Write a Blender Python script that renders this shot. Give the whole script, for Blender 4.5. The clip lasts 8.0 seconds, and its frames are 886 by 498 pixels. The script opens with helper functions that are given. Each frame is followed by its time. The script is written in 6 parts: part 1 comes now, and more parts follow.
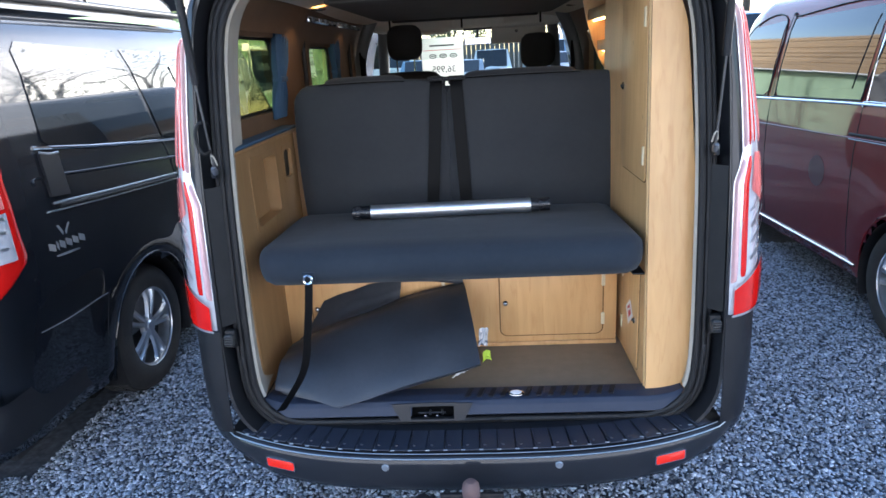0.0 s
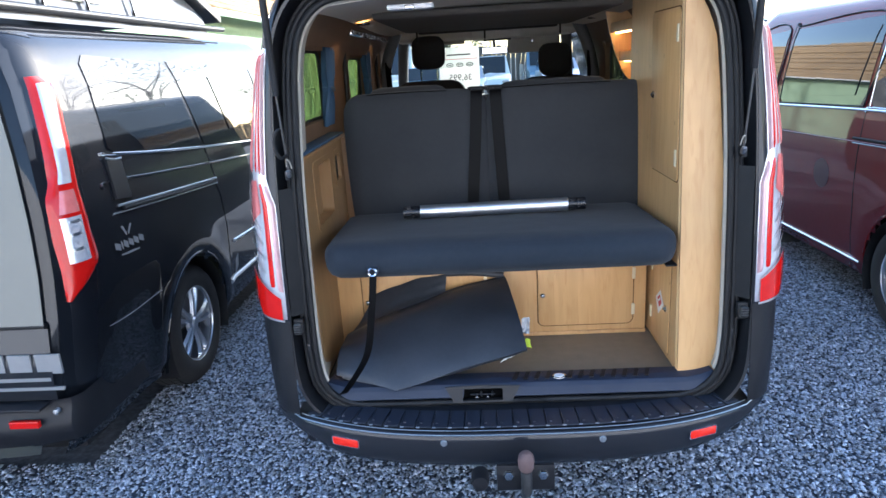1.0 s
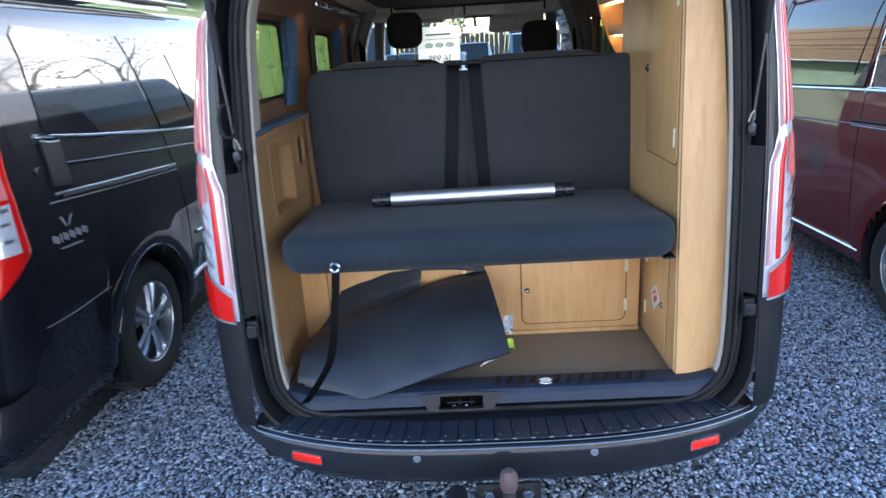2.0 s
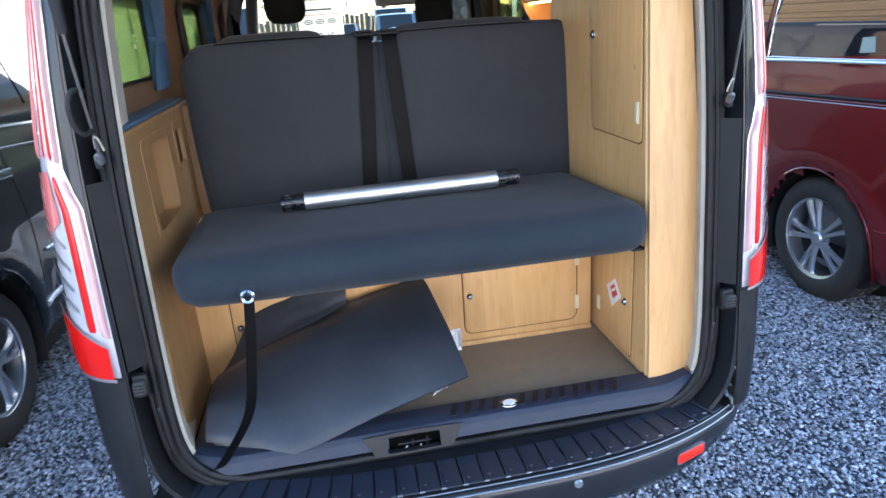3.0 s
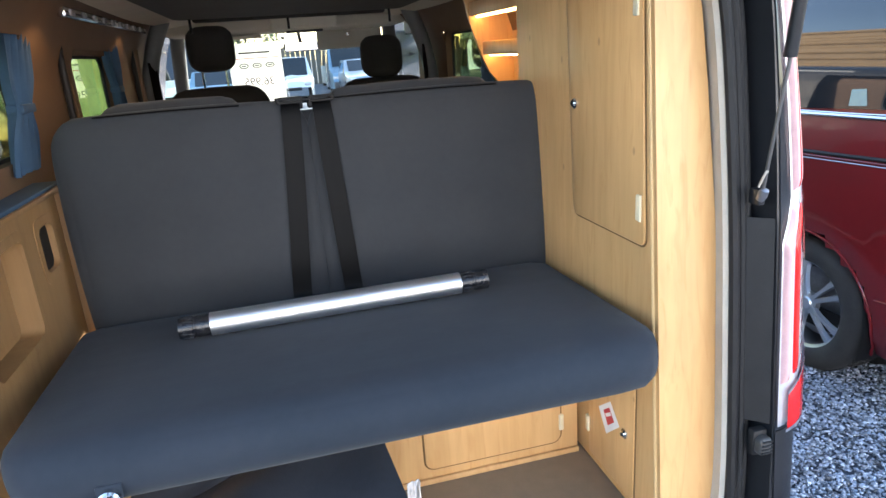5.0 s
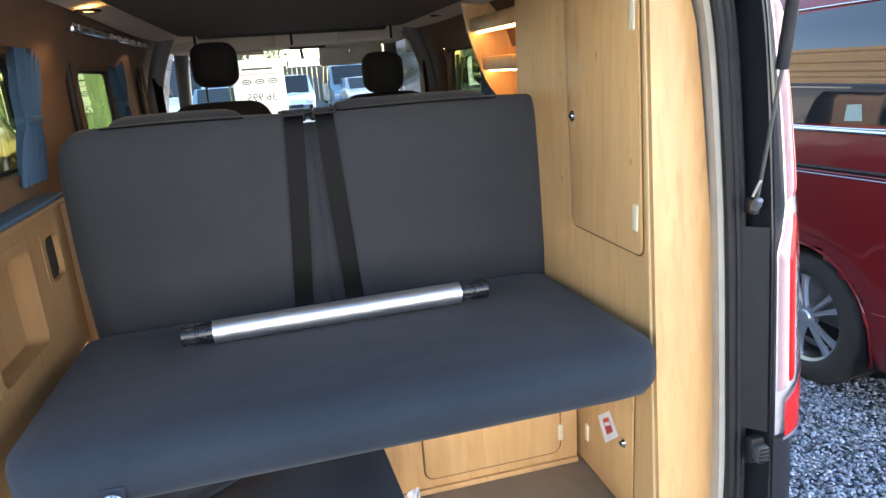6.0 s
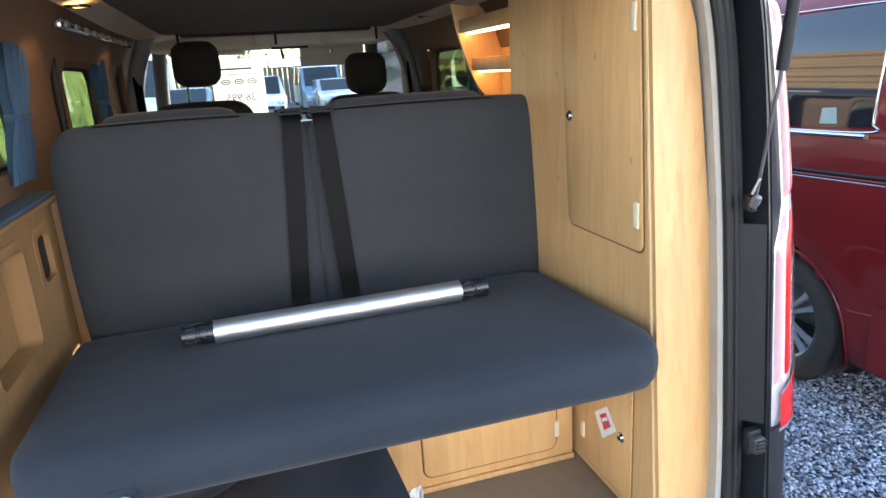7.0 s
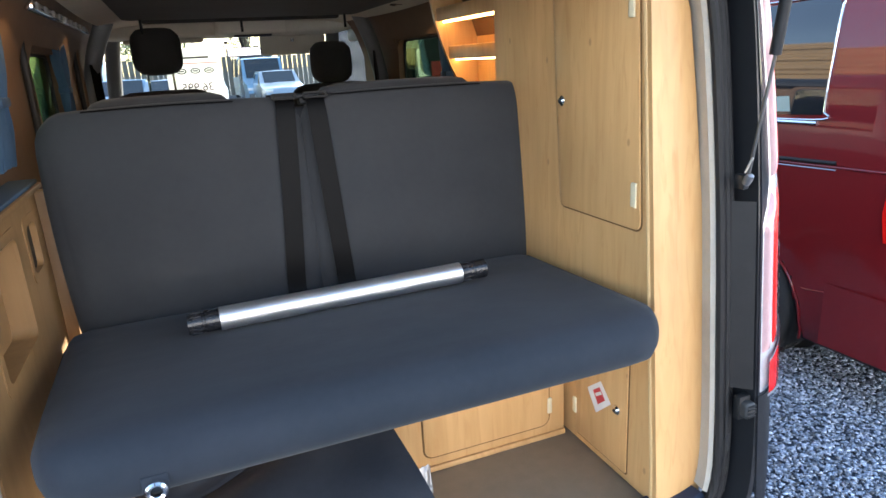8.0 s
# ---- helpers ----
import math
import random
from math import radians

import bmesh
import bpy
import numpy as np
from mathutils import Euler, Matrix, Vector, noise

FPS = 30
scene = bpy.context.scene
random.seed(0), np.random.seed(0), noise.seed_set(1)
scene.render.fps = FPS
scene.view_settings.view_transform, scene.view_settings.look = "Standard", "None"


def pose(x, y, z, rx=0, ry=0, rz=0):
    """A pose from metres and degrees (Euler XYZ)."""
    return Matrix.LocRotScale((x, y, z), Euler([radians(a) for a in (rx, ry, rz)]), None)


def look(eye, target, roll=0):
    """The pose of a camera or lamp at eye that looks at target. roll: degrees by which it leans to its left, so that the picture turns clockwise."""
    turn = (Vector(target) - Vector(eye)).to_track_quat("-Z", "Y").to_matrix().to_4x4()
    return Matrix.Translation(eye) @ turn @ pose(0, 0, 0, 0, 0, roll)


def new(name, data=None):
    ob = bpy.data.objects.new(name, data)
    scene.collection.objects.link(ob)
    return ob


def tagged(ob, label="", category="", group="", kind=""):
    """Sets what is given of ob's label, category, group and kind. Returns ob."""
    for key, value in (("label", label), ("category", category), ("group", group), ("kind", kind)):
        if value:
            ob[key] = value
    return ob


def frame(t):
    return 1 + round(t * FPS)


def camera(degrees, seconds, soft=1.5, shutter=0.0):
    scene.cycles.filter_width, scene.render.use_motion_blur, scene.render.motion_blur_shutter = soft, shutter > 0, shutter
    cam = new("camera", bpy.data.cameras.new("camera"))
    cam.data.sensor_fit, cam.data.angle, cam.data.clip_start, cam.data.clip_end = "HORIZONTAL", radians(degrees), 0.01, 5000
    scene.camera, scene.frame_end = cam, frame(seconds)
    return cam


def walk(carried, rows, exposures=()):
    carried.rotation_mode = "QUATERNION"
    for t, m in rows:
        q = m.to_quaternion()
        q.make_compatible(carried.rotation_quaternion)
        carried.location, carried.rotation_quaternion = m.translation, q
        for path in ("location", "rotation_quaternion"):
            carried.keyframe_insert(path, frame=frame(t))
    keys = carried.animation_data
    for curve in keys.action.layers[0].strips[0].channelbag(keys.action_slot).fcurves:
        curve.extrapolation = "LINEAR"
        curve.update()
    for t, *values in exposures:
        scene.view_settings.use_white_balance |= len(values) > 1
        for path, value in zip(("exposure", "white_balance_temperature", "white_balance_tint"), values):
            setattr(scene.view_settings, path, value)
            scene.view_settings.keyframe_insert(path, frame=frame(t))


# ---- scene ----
cam = camera(69.2, 8.0, shutter=0.35)
PATH = [
    (0, (0.063, -1.706, 1.68), (-0.063, 0.204, 1.1), -3.3),
    (0.5, (-0.015, -1.795, 1.713), (-0.144, 0.119, 1.15), -3.4),
    (1, (-0.12, -1.917, 1.712), (-0.232, -0.001, 1.149), -3.5),
    (1.2, (-0.147, -1.937, 1.697), (-0.254, -0.021, 1.133), -3.4),
    (2.3, (-0.083, -1.539, 1.605), (-0.084, 0.362, 0.984), -3.5),
    (2.5, (-0.111, -1.468, 1.576), (-0.027, 0.425, 0.939), -3.5),
    (3, (-0.253, -1.29, 1.608), (0.049, 0.57, 0.94), -4.1),
    (3.5, (-0.346, -1.158, 1.62), (0.08, 0.68, 0.958), -4.3),
    (4, (-0.236, -0.959, 1.634), (0.199, 0.886, 0.996), -4.2),
    (4.5, (-0.14, -0.829, 1.652), (0.299, 1.022, 1.037), -4.2),
    (5, (-0.143, -0.827, 1.69), (0.303, 1.029, 1.095), -4.1),
    (6.5, (-0.163, -0.86, 1.676), (0.299, 1.012, 1.144), -3.7),
    (7, (-0.222, -0.841, 1.676), (0.316, 1.007, 1.133), -3.5),
    (7.5, (-0.281, -0.835, 1.666), (0.354, 0.977, 1.105), -3.3),
    (8, (-0.363, -0.824, 1.665), (0.331, 0.962, 1.093), -3.2),
]
walk(cam, [(t, look(eye, target, roll)) for t, eye, target, roll in PATH],
     exposures=[(t, 2.25 + e, k, 10) for t, e, k in ((0.0, 0.07, 5620), (1.0, 0.05, 5590), (2.5, 0.03, 5520), (3.0, 0.42, 5760), (3.5, 0.52, 5830), (4.0, 0.55, 6100), (4.5, 0.70, 6180), (5.0, 0.74, 6200), (6.5, 0.71, 6250), (7.2, 0.72, 6250), (7.5, 0.78, 6250), (8.0, 0.60, 6250))])

# ---- light ----
SUN_AZ, SUN_EL = 46.0, 19.0        # degrees from +y towards +x, and above the horizon
world = bpy.data.worlds.new("world")
scene.world = world
world.use_nodes = True
wn = world.node_tree.nodes
sky = wn.new("ShaderNodeTexSky")
sky.sky_type = "NISHITA"
sky.sun_disc = False
sky.sun_elevation, sky.sun_rotation = radians(SUN_EL), radians(SUN_AZ)
sky.air_density, sky.dust_density, sky.ozone_density = 1.0, 1.5, 1.0
wn["Background"].inputs["Strength"].default_value = 0.15
world.node_tree.links.new(sky.outputs["Color"], wn["Background"].inputs["Color"])
sun = new("sun", bpy.data.lights.new("sun", "SUN"))
sun.data.energy, sun.data.angle, sun.data.color = 4.5, radians(0.6), (1.0, 0.95, 0.88)
sd = Vector((math.sin(radians(SUN_AZ)) * math.cos(radians(SUN_EL)), math.cos(radians(SUN_AZ)) * math.cos(radians(SUN_EL)), math.sin(radians(SUN_EL))))
sun.matrix_world = look(sd * 30, (0, 0, 0))


# ---- materials ----
def material(name, base, rough=0.5, metal=0.0, second=None, scale=20.0, amount=0.5, bump=0.0, bump_scale=200.0, coat=0.0, stretch=(1, 1, 1), rough_var=0.0, per=None, spec=0.5):
    """A principled material whose colour wanders between two tones at two scales, with fine relief."""
    m = bpy.data.materials.new(name)
    m.use_nodes = True
    n, l = m.node_tree.nodes, m.node_tree.links
    b = n["Principled BSDF"]
    b.inputs["Metallic"].default_value = metal
    b.inputs["Roughness"].default_value = rough
    b.inputs["Specular IOR Level"].default_value = spec
    b.inputs["Coat Weight"].default_value = coat
    b.inputs["Coat Roughness"].default_value = 0.04
    tc = n.new("ShaderNodeTexCoord")
    mp = n.new("ShaderNodeMapping")
    mp.inputs["Scale"].default_value = stretch
    l.new(tc.outputs["Object"], mp.inputs["Vector"])
    second = second or tuple(c * 0.75 for c in base)
    big, fine = n.new("ShaderNodeTexNoise"), n.new("ShaderNodeTexNoise")
    big.inputs["Scale"].default_value, fine.inputs["Scale"].default_value = scale, scale * 9
    big.inputs["Detail"].default_value = 5
    l.new(mp.outputs["Vector"], big.inputs["Vector"])
    l.new(mp.outputs["Vector"], fine.inputs["Vector"])
    add = n.new("ShaderNodeMath")
    add.operation = "MULTIPLY_ADD"
    add.inputs[1].default_value, add.inputs[2].default_value = 0.35, 0.0
    l.new(fine.outputs["Fac"], add.inputs[0])
    add2 = n.new("ShaderNodeMath")
    add2.operation = "MULTIPLY_ADD"
    add2.inputs[1].default_value = 0.9
    l.new(big.outputs["Fac"], add2.inputs[0])
    l.new(add.outputs[0], add2.inputs[2])
    ramp = n.new("ShaderNodeMapRange")
    ramp.inputs["From Min"].default_value, ramp.inputs["From Max"].default_value = 0.4, 0.85
    ramp.inputs["To Max"].default_value = amount
    l.new(add2.outputs[0], ramp.inputs["Value"])
    mix = n.new("ShaderNodeMix")
    mix.data_type = "RGBA"
    mix.inputs[6].default_value, mix.inputs[7].default_value = (*base, 1), (*second, 1)
    l.new(ramp.outputs["Result"], mix.inputs[0])
    colour = mix.outputs[2]
    if per:
        src = n.new("ShaderNodeNewGeometry").outputs["Random Per Island"] if per == "island" else n.new("ShaderNodeObjectInfo").outputs["Random"]
        hsv = n.new("ShaderNodeHueSaturation")
        mr = n.new("ShaderNodeMapRange")
        mr.inputs["To Min"].default_value, mr.inputs["To Max"].default_value = (0.22, 2.1) if per == "island" else (0.85, 1.1)
        l.new(src, mr.inputs["Value"])
        l.new(mr.outputs["Result"], hsv.inputs["Value"])
        l.new(colour, hsv.inputs["Color"])
        colour = hsv.outputs["Color"]
    l.new(colour, b.inputs["Base Color"])
    if rough_var:
        rr = n.new("ShaderNodeMapRange")
        rr.inputs["To Min"].default_value, rr.inputs["To Max"].default_value = rough - rough_var, rough + rough_var
        l.new(big.outputs["Fac"], rr.inputs["Value"])
        l.new(rr.outputs["Result"], b.inputs["Roughness"])
    if bump:
        bn, bu = n.new("ShaderNodeTexNoise"), n.new("ShaderNodeBump")
        bn.inputs["Scale"].default_value, bn.inputs["Detail"].default_value = bump_scale, 3
        bu.inputs["Strength"].default_value, bu.inputs["Distance"].default_value = bump, 0.002
        l.new(mp.outputs["Vector"], bn.inputs["Vector"])
        l.new(bn.outputs["Fac"], bu.inputs["Height"])
        l.new(bu.outputs["Normal"], b.inputs["Normal"])
    return m


def weave(name, base, second, scale):
    """Woven upholstery: crossed fine waves in the relief, slow wear in the colour."""
    m = material(name, base, 0.9, 0, second, 6, 0.6)
    n, l = m.node_tree.nodes, m.node_tree.links
    tc = n.new("ShaderNodeTexCoord")
    b = n["Principled BSDF"]
    b.inputs["Sheen Weight"].default_value = 0.08
    b.inputs["Specular IOR Level"].default_value = 0.15
    hs = []
    for axis in ("X", "Z"):
        w = n.new("ShaderNodeTexWave")
        w.bands_direction = axis
        w.inputs["Scale"].default_value = scale
        w.inputs["Distortion"].default_value = 1.5
        l.new(tc.outputs["Object"], w.inputs["Vector"])
        hs.append(w.outputs["Fac"])
    ad = n.new("ShaderNodeMath")
    l.new(hs[0], ad.inputs[0])
    l.new(hs[1], ad.inputs[1])
    bu = n.new("ShaderNodeBump")
    bu.inputs["Strength"].default_value, bu.inputs["Distance"].default_value = 0.10, 0.0006
    l.new(ad.outputs[0], bu.inputs["Height"])
    soft, bu2 = n.new("ShaderNodeTexNoise"), n.new("ShaderNodeBump")
    soft.inputs["Scale"].default_value = 5
    bu2.inputs["Strength"].default_value, bu2.inputs["Distance"].default_value = 0.35, 0.02
    l.new(tc.outputs["Object"], soft.inputs["Vector"])
    l.new(soft.outputs["Fac"], bu2.inputs["Height"])
    l.new(bu.outputs["Normal"], bu2.inputs["Normal"])
    l.new(bu2.outputs["Normal"], b.inputs["Normal"])
    return m


def wood(name, light, dark, rough=0.38):
    """Maple veneer: long upright grain, soft cloudy figure and a few small dark flecks."""
    m = bpy.data.materials.new(name)
    m.use_nodes = True
    n, l = m.node_tree.nodes, m.node_tree.links
    b = n["Principled BSDF"]
    b.inputs["Roughness"].default_value = rough
    b.inputs["Coat Weight"].default_value, b.inputs["Coat Roughness"].default_value = 0.1, 0.3
    tc, mp = n.new("ShaderNodeTexCoord"), n.new("ShaderNodeMapping")
    mp.inputs["Scale"].default_value = (10, 10, 0.9)
    l.new(tc.outputs["Object"], mp.inputs["Vector"])
    g, c = n.new("ShaderNodeTexNoise"), n.new("ShaderNodeTexNoise")
    g.inputs["Scale"].default_value, g.inputs["Detail"].default_value, g.inputs["Distortion"].default_value = 2.6, 6, 0.9
    l.new(mp.outputs["Vector"], g.inputs["Vector"])
    c.inputs["Scale"].default_value = 4
    l.new(tc.outputs["Object"], c.inputs["Vector"])
    r1 = n.new("ShaderNodeMapRange")
    r1.inputs["From Min"].default_value, r1.inputs["From Max"].default_value = 0.35, 0.75
    l.new(g.outputs["Fac"], r1.inputs["Value"])
    m1 = n.new("ShaderNodeMix")
    m1.data_type = "RGBA"
    m1.inputs[6].default_value, m1.inputs[7].default_value = (*light, 1), (*dark, 1)
    l.new(r1.outputs["Result"], m1.inputs[0])
    r2 = n.new("ShaderNodeMapRange")
    r2.inputs["To Min"].default_value, r2.inputs["To Max"].default_value = 0.82, 1.15
    l.new(c.outputs["Fac"], r2.inputs["Value"])
    hs = n.new("ShaderNodeHueSaturation")
    l.new(m1.outputs[2], hs.inputs["Color"])
    l.new(r2.outputs["Result"], hs.inputs["Value"])
    # flecks
    mp2 = n.new("ShaderNodeMapping")
    mp2.inputs["Scale"].default_value = (9, 9, 5)
    l.new(tc.outputs["Object"], mp2.inputs["Vector"])
    v = n.new("ShaderNodeTexVoronoi")
    v.inputs["Scale"].default_value = 1.3
    l.new(mp2.outputs["Vector"], v.inputs["Vector"])
    r3 = n.new("ShaderNodeMapRange")
    r3.inputs["From Min"].default_value, r3.inputs["From Max"].default_value = 0.04, 0.075
    r3.inputs["To Min"].default_value, r3.inputs["To Max"].default_value = 0.45, 0.0
    l.new(v.outputs["Distance"], r3.inputs["Value"])
    m2 = n.new("ShaderNodeMix")
    m2.data_type = "RGBA"
    m2.inputs[7].default_value = (dark[0] * 0.35, dark[1] * 0.28, dark[2] * 0.25, 1)
    l.new(r3.outputs["Result"], m2.inputs[0])
    l.new(hs.outputs["Color"], m2.inputs[6])
    # short reddish streaks along the grain
    mp3, sn, r4, m3 = n.new("ShaderNodeMapping"), n.new("ShaderNodeTexNoise"), n.new("ShaderNodeMapRange"), n.new("ShaderNodeMix")
    mp3.inputs["Scale"].default_value = (30, 30, 4)
    l.new(tc.outputs["Object"], mp3.inputs["Vector"])
    sn.inputs["Scale"].default_value, sn.inputs["Detail"].default_value, sn.inputs["Distortion"].default_value = 1.6, 4, 1.2
    l.new(mp3.outputs["Vector"], sn.inputs["Vector"])
    r4.inputs["From Min"].default_value, r4.inputs["From Max"].default_value, r4.inputs["To Max"].default_value = 0.54, 0.74, 0.45
    l.new(sn.outputs["Fac"], r4.inputs["Value"])
    m3.data_type = "RGBA"
    m3.inputs[7].default_value = (dark[0] * 0.86, dark[1] * 0.72, dark[2] * 0.55, 1)
    l.new(r4.outputs["Result"], m3.inputs[0])
    l.new(m2.outputs[2], m3.inputs[6])
    l.new(m3.outputs[2], b.inputs["Base Color"])
    bu = n.new("ShaderNodeBump")
    bu.inputs["Strength"].default_value, bu.inputs["Distance"].default_value = 0.12, 0.001
    l.new(g.outputs["Fac"], bu.inputs["Height"])
    l.new(bu.outputs["Normal"], b.inputs["Normal"])
    return m


def glass(name, tint, clear=0.9, rough=0.0):
    """A thin pane: mostly clear with a tint, and a mirror share set by its Fresnel."""
    m = bpy.data.materials.new(name)
    m.use_nodes = True
    n, l = m.node_tree.nodes, m.node_tree.links
    n.remove(n["Principled BSDF"])
    t, g, f, x = n.new("ShaderNodeBsdfTransparent"), n.new("ShaderNodeBsdfGlossy"), n.new("ShaderNodeLayerWeight"), n.new("ShaderNodeMixShader")
    pw, ma = n.new("ShaderNodeMath"), n.new("ShaderNodeMath")
    pw.operation, pw.inputs[1].default_value = "POWER", 4.0
    ma.operation, ma.inputs[1].default_value, ma.inputs[2].default_value = "MULTIPLY_ADD", 0.6, 0.05
    t.inputs["Color"].default_value = (*[c * clear for c in tint], 1)
    g.inputs["Roughness"].default_value = rough
    f.inputs["Blend"].default_value = 0.5
    l.new(f.outputs["Facing"], pw.inputs[0])
    l.new(pw.outputs[0], ma.inputs[0])
    l.new(ma.outputs[0], x.inputs[0])
    l.new(t.outputs[0], x.inputs[1])
    l.new(g.outputs[0], x.inputs[2])
    l.new(x.outputs[0], n["Material Output"].inputs["Surface"])
    return m


def glow(name, colour, strength):
    m = material(name, colour, 0.4)
    b = m.node_tree.nodes["Principled BSDF"]
    b.inputs["Emission Color"].default_value = (*colour, 1)
    b.inputs["Emission Strength"].default_value = strength
    return m


M = {}
M["paint"] = material("magnetic_grey_paint", (0.016, 0.018, 0.023), 0.6, 0.0, (0.012, 0.0135, 0.018), 3, 0.6, 0.05, 900, coat=0.75, spec=0.12)
M["jamb"] = material("dull_grey_paint", (0.011, 0.012, 0.015), 0.42, 0.0, (0.022, 0.022, 0.023), 9, 0.5, 0.1, 60, coat=0.6, spec=0.3)
M["dark_paint"] = material("dark_blue_paint", (0.006, 0.0075, 0.011), 0.6, 0.0, (0.0045, 0.0055, 0.008), 2, 0.6, 0.0, 900, coat=1.0, spec=0.1)
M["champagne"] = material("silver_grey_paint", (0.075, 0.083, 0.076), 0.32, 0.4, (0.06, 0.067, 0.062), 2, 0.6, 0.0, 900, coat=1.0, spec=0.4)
M["red_paint"] = material("cherry_red_paint", (0.14, 0.004, 0.006), 0.6, 0.0, (0.10, 0.003, 0.005), 2, 0.5, 0.04, 900, coat=1.0, spec=0.15)
M["white_paint"] = material("white_paint", (0.8, 0.8, 0.79), 0.3, 0, (0.72, 0.72, 0.7), 2, 0.5, coat=0.8)
M["silver_paint"] = material("silver_paint", (0.4, 0.43, 0.46), 0.3, 0.7, (0.34, 0.36, 0.4), 2, 0.5, coat=0.9)
M["blue_paint"] = material("pale_blue_paint", (0.2, 0.32, 0.42), 0.3, 0.4, (0.17, 0.26, 0.36), 2, 0.5, coat=0.9)
M["black_plastic"] = material("black_plastic", (0.0085, 0.009, 0.0115), 0.45, 0, (0.015, 0.016, 0.019), 14, 0.6, 0.25, 500, rough_var=0.1, spec=0.35)
M["sill_plastic"] = material("sill_plastic", (0.020, 0.027, 0.048), 0.36, 0, (0.031, 0.039, 0.062), 7, 0.6, 0.2, 700, rough_var=0.12, spec=0.3)
M["rubber"] = material("rubber", (0.007, 0.007, 0.008), 0.6, 0, (0.018, 0.018, 0.018), 18, 0.5, 0.15, 300, spec=0.35)
M["tyre"] = material("tyre_rubber", (0.018, 0.018, 0.019), 0.75, 0, (0.05, 0.047, 0.042), 9, 0.5, 0.3, 120)
M["alloy"] = material("alloy", (0.62, 0.63, 0.65), 0.28, 0.9, (0.5, 0.5, 0.52), 12, 0.4, coat=0.3)
M["chrome"] = material("chrome", (0.75, 0.75, 0.76), 0.12, 1.0, (0.6, 0.6, 0.62), 30, 0.3)
M["tube"] = material("satin_aluminium", (0.80, 0.81, 0.83), 0.42, 1.0, (0.62, 0.63, 0.65), 40, 0.5, 0.1, 300, stretch=(1, 12, 12))
M["steel"] = material("dull_steel", (0.35, 0.35, 0.36), 0.4, 0.9, (0.2, 0.19, 0.18), 30, 0.6)
M["fabric"] = weave("charcoal_woven_fabric", (0.0335, 0.0355, 0.0395), (0.045, 0.0475, 0.051), 260)
M["fabric_seat"] = weave("navy_black_seat_cloth", (0.0195, 0.0255, 0.035), (0.029, 0.036, 0.047), 260)
M["webbing"] = material("belt_webbing", (0.003, 0.003, 0.0034), 0.42, 0, (0.0045, 0.0045, 0.0045), 60, 0.5, 0.1, 900, spec=0.08)
M["wood"] = wood("maple_veneer", (0.64, 0.39, 0.168), (0.55, 0.318, 0.126))
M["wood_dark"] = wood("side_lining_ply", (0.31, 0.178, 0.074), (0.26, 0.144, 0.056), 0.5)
M["edge"] = material("pvc_edging", (0.62, 0.42, 0.2), 0.45, 0, (0.55, 0.36, 0.16), 12, 0.5)
M["hinge"] = material("cream_hinge", (0.75, 0.66, 0.45), 0.4, 0, (0.66, 0.56, 0.36), 25, 0.4)
M["vinyl"] = material("brown_vinyl_floor", (0.21, 0.165, 0.115), 0.5, 0, (0.165, 0.13, 0.09), 25, 0.7, 0.15, 500)
M["mat"] = material("grey_rubber_mat", (0.024, 0.028, 0.036), 0.40, 0, (0.050, 0.055, 0.065), 6, 0.55, 0.2, 160, rough_var=0.12)
M["trim"] = material("pale_grey_felt_trim", (0.46, 0.425, 0.36), 0.9, 0, (0.35, 0.32, 0.27), 20, 0.6, 0.4, 500)
M["lining"] = material("brown_wall_lining", (0.145, 0.080, 0.040), 0.8, 0, (0.105, 0.058, 0.030), 8, 0.6, 0.2, 400)
M["headliner"] = material("beige_headliner", (0.66, 0.60, 0.50), 0.9, 0, (0.58, 0.52, 0.43), 7, 0.6, 0.3, 500)
M["grey_trim"] = material("grey_cab_plastic", (0.3, 0.3, 0.29), 0.7, 0, (0.25, 0.25, 0.245), 9, 0.5, 0.2, 400)
M["dark_cloth"] = material("dark_roof_cloth", (0.02, 0.02, 0.02), 0.9, 0, (0.032, 0.03, 0.028), 7, 0.6, 0.3, 300)
M["curtain"] = material("blue_curtain_cloth", (0.046, 0.092, 0.155), 0.9, 0, (0.030, 0.063, 0.112), 10, 0.6, 0.3, 600)
M["red_lens"] = material("red_lamp_lens", (0.62, 0.009, 0.006), 0.16, 0, (0.48, 0.006, 0.005), 30, 0.4, coat=0.4, spec=0.35)
M["clear_lens"] = material("clear_lamp_lens", (0.72, 0.72, 0.74), 0.12, 0.35, (0.55, 0.55, 0.58), 45, 0.6, coat=1.0)
M["cab_lining"] = material("pale_cab_lining", (0.62, 0.60, 0.54), 0.9, 0, (0.54, 0.52, 0.47), 7, 0.5, 0.2, 400)
M["strut"] = material("grey_strut_rod", (0.16, 0.155, 0.15), 0.35, 0.7, (0.10, 0.10, 0.10), 30, 0.5)
M["dark_pillar"] = material("dark_grey_pillar_trim", (0.13, 0.135, 0.135), 0.6, 0, (0.10, 0.105, 0.105), 9, 0.5, 0.2, 400)
M["taupe"] = material("taupe_roof_cloth", (0.085, 0.076, 0.066), 0.9, 0, (0.06, 0.054, 0.048), 6, 0.6, 0.3, 300)
M["pale_lens"] = material("pale_pink_lens", (0.72, 0.46, 0.46), 0.14, 0.1, (0.6, 0.34, 0.34), 45, 0.5, coat=1.0)
M["reflector"] = material("bright_red_reflector", (0.8, 0.025, 0.012), 0.2, 0, (0.7, 0.02, 0.01), 60, 0.5, 0.3, 600)
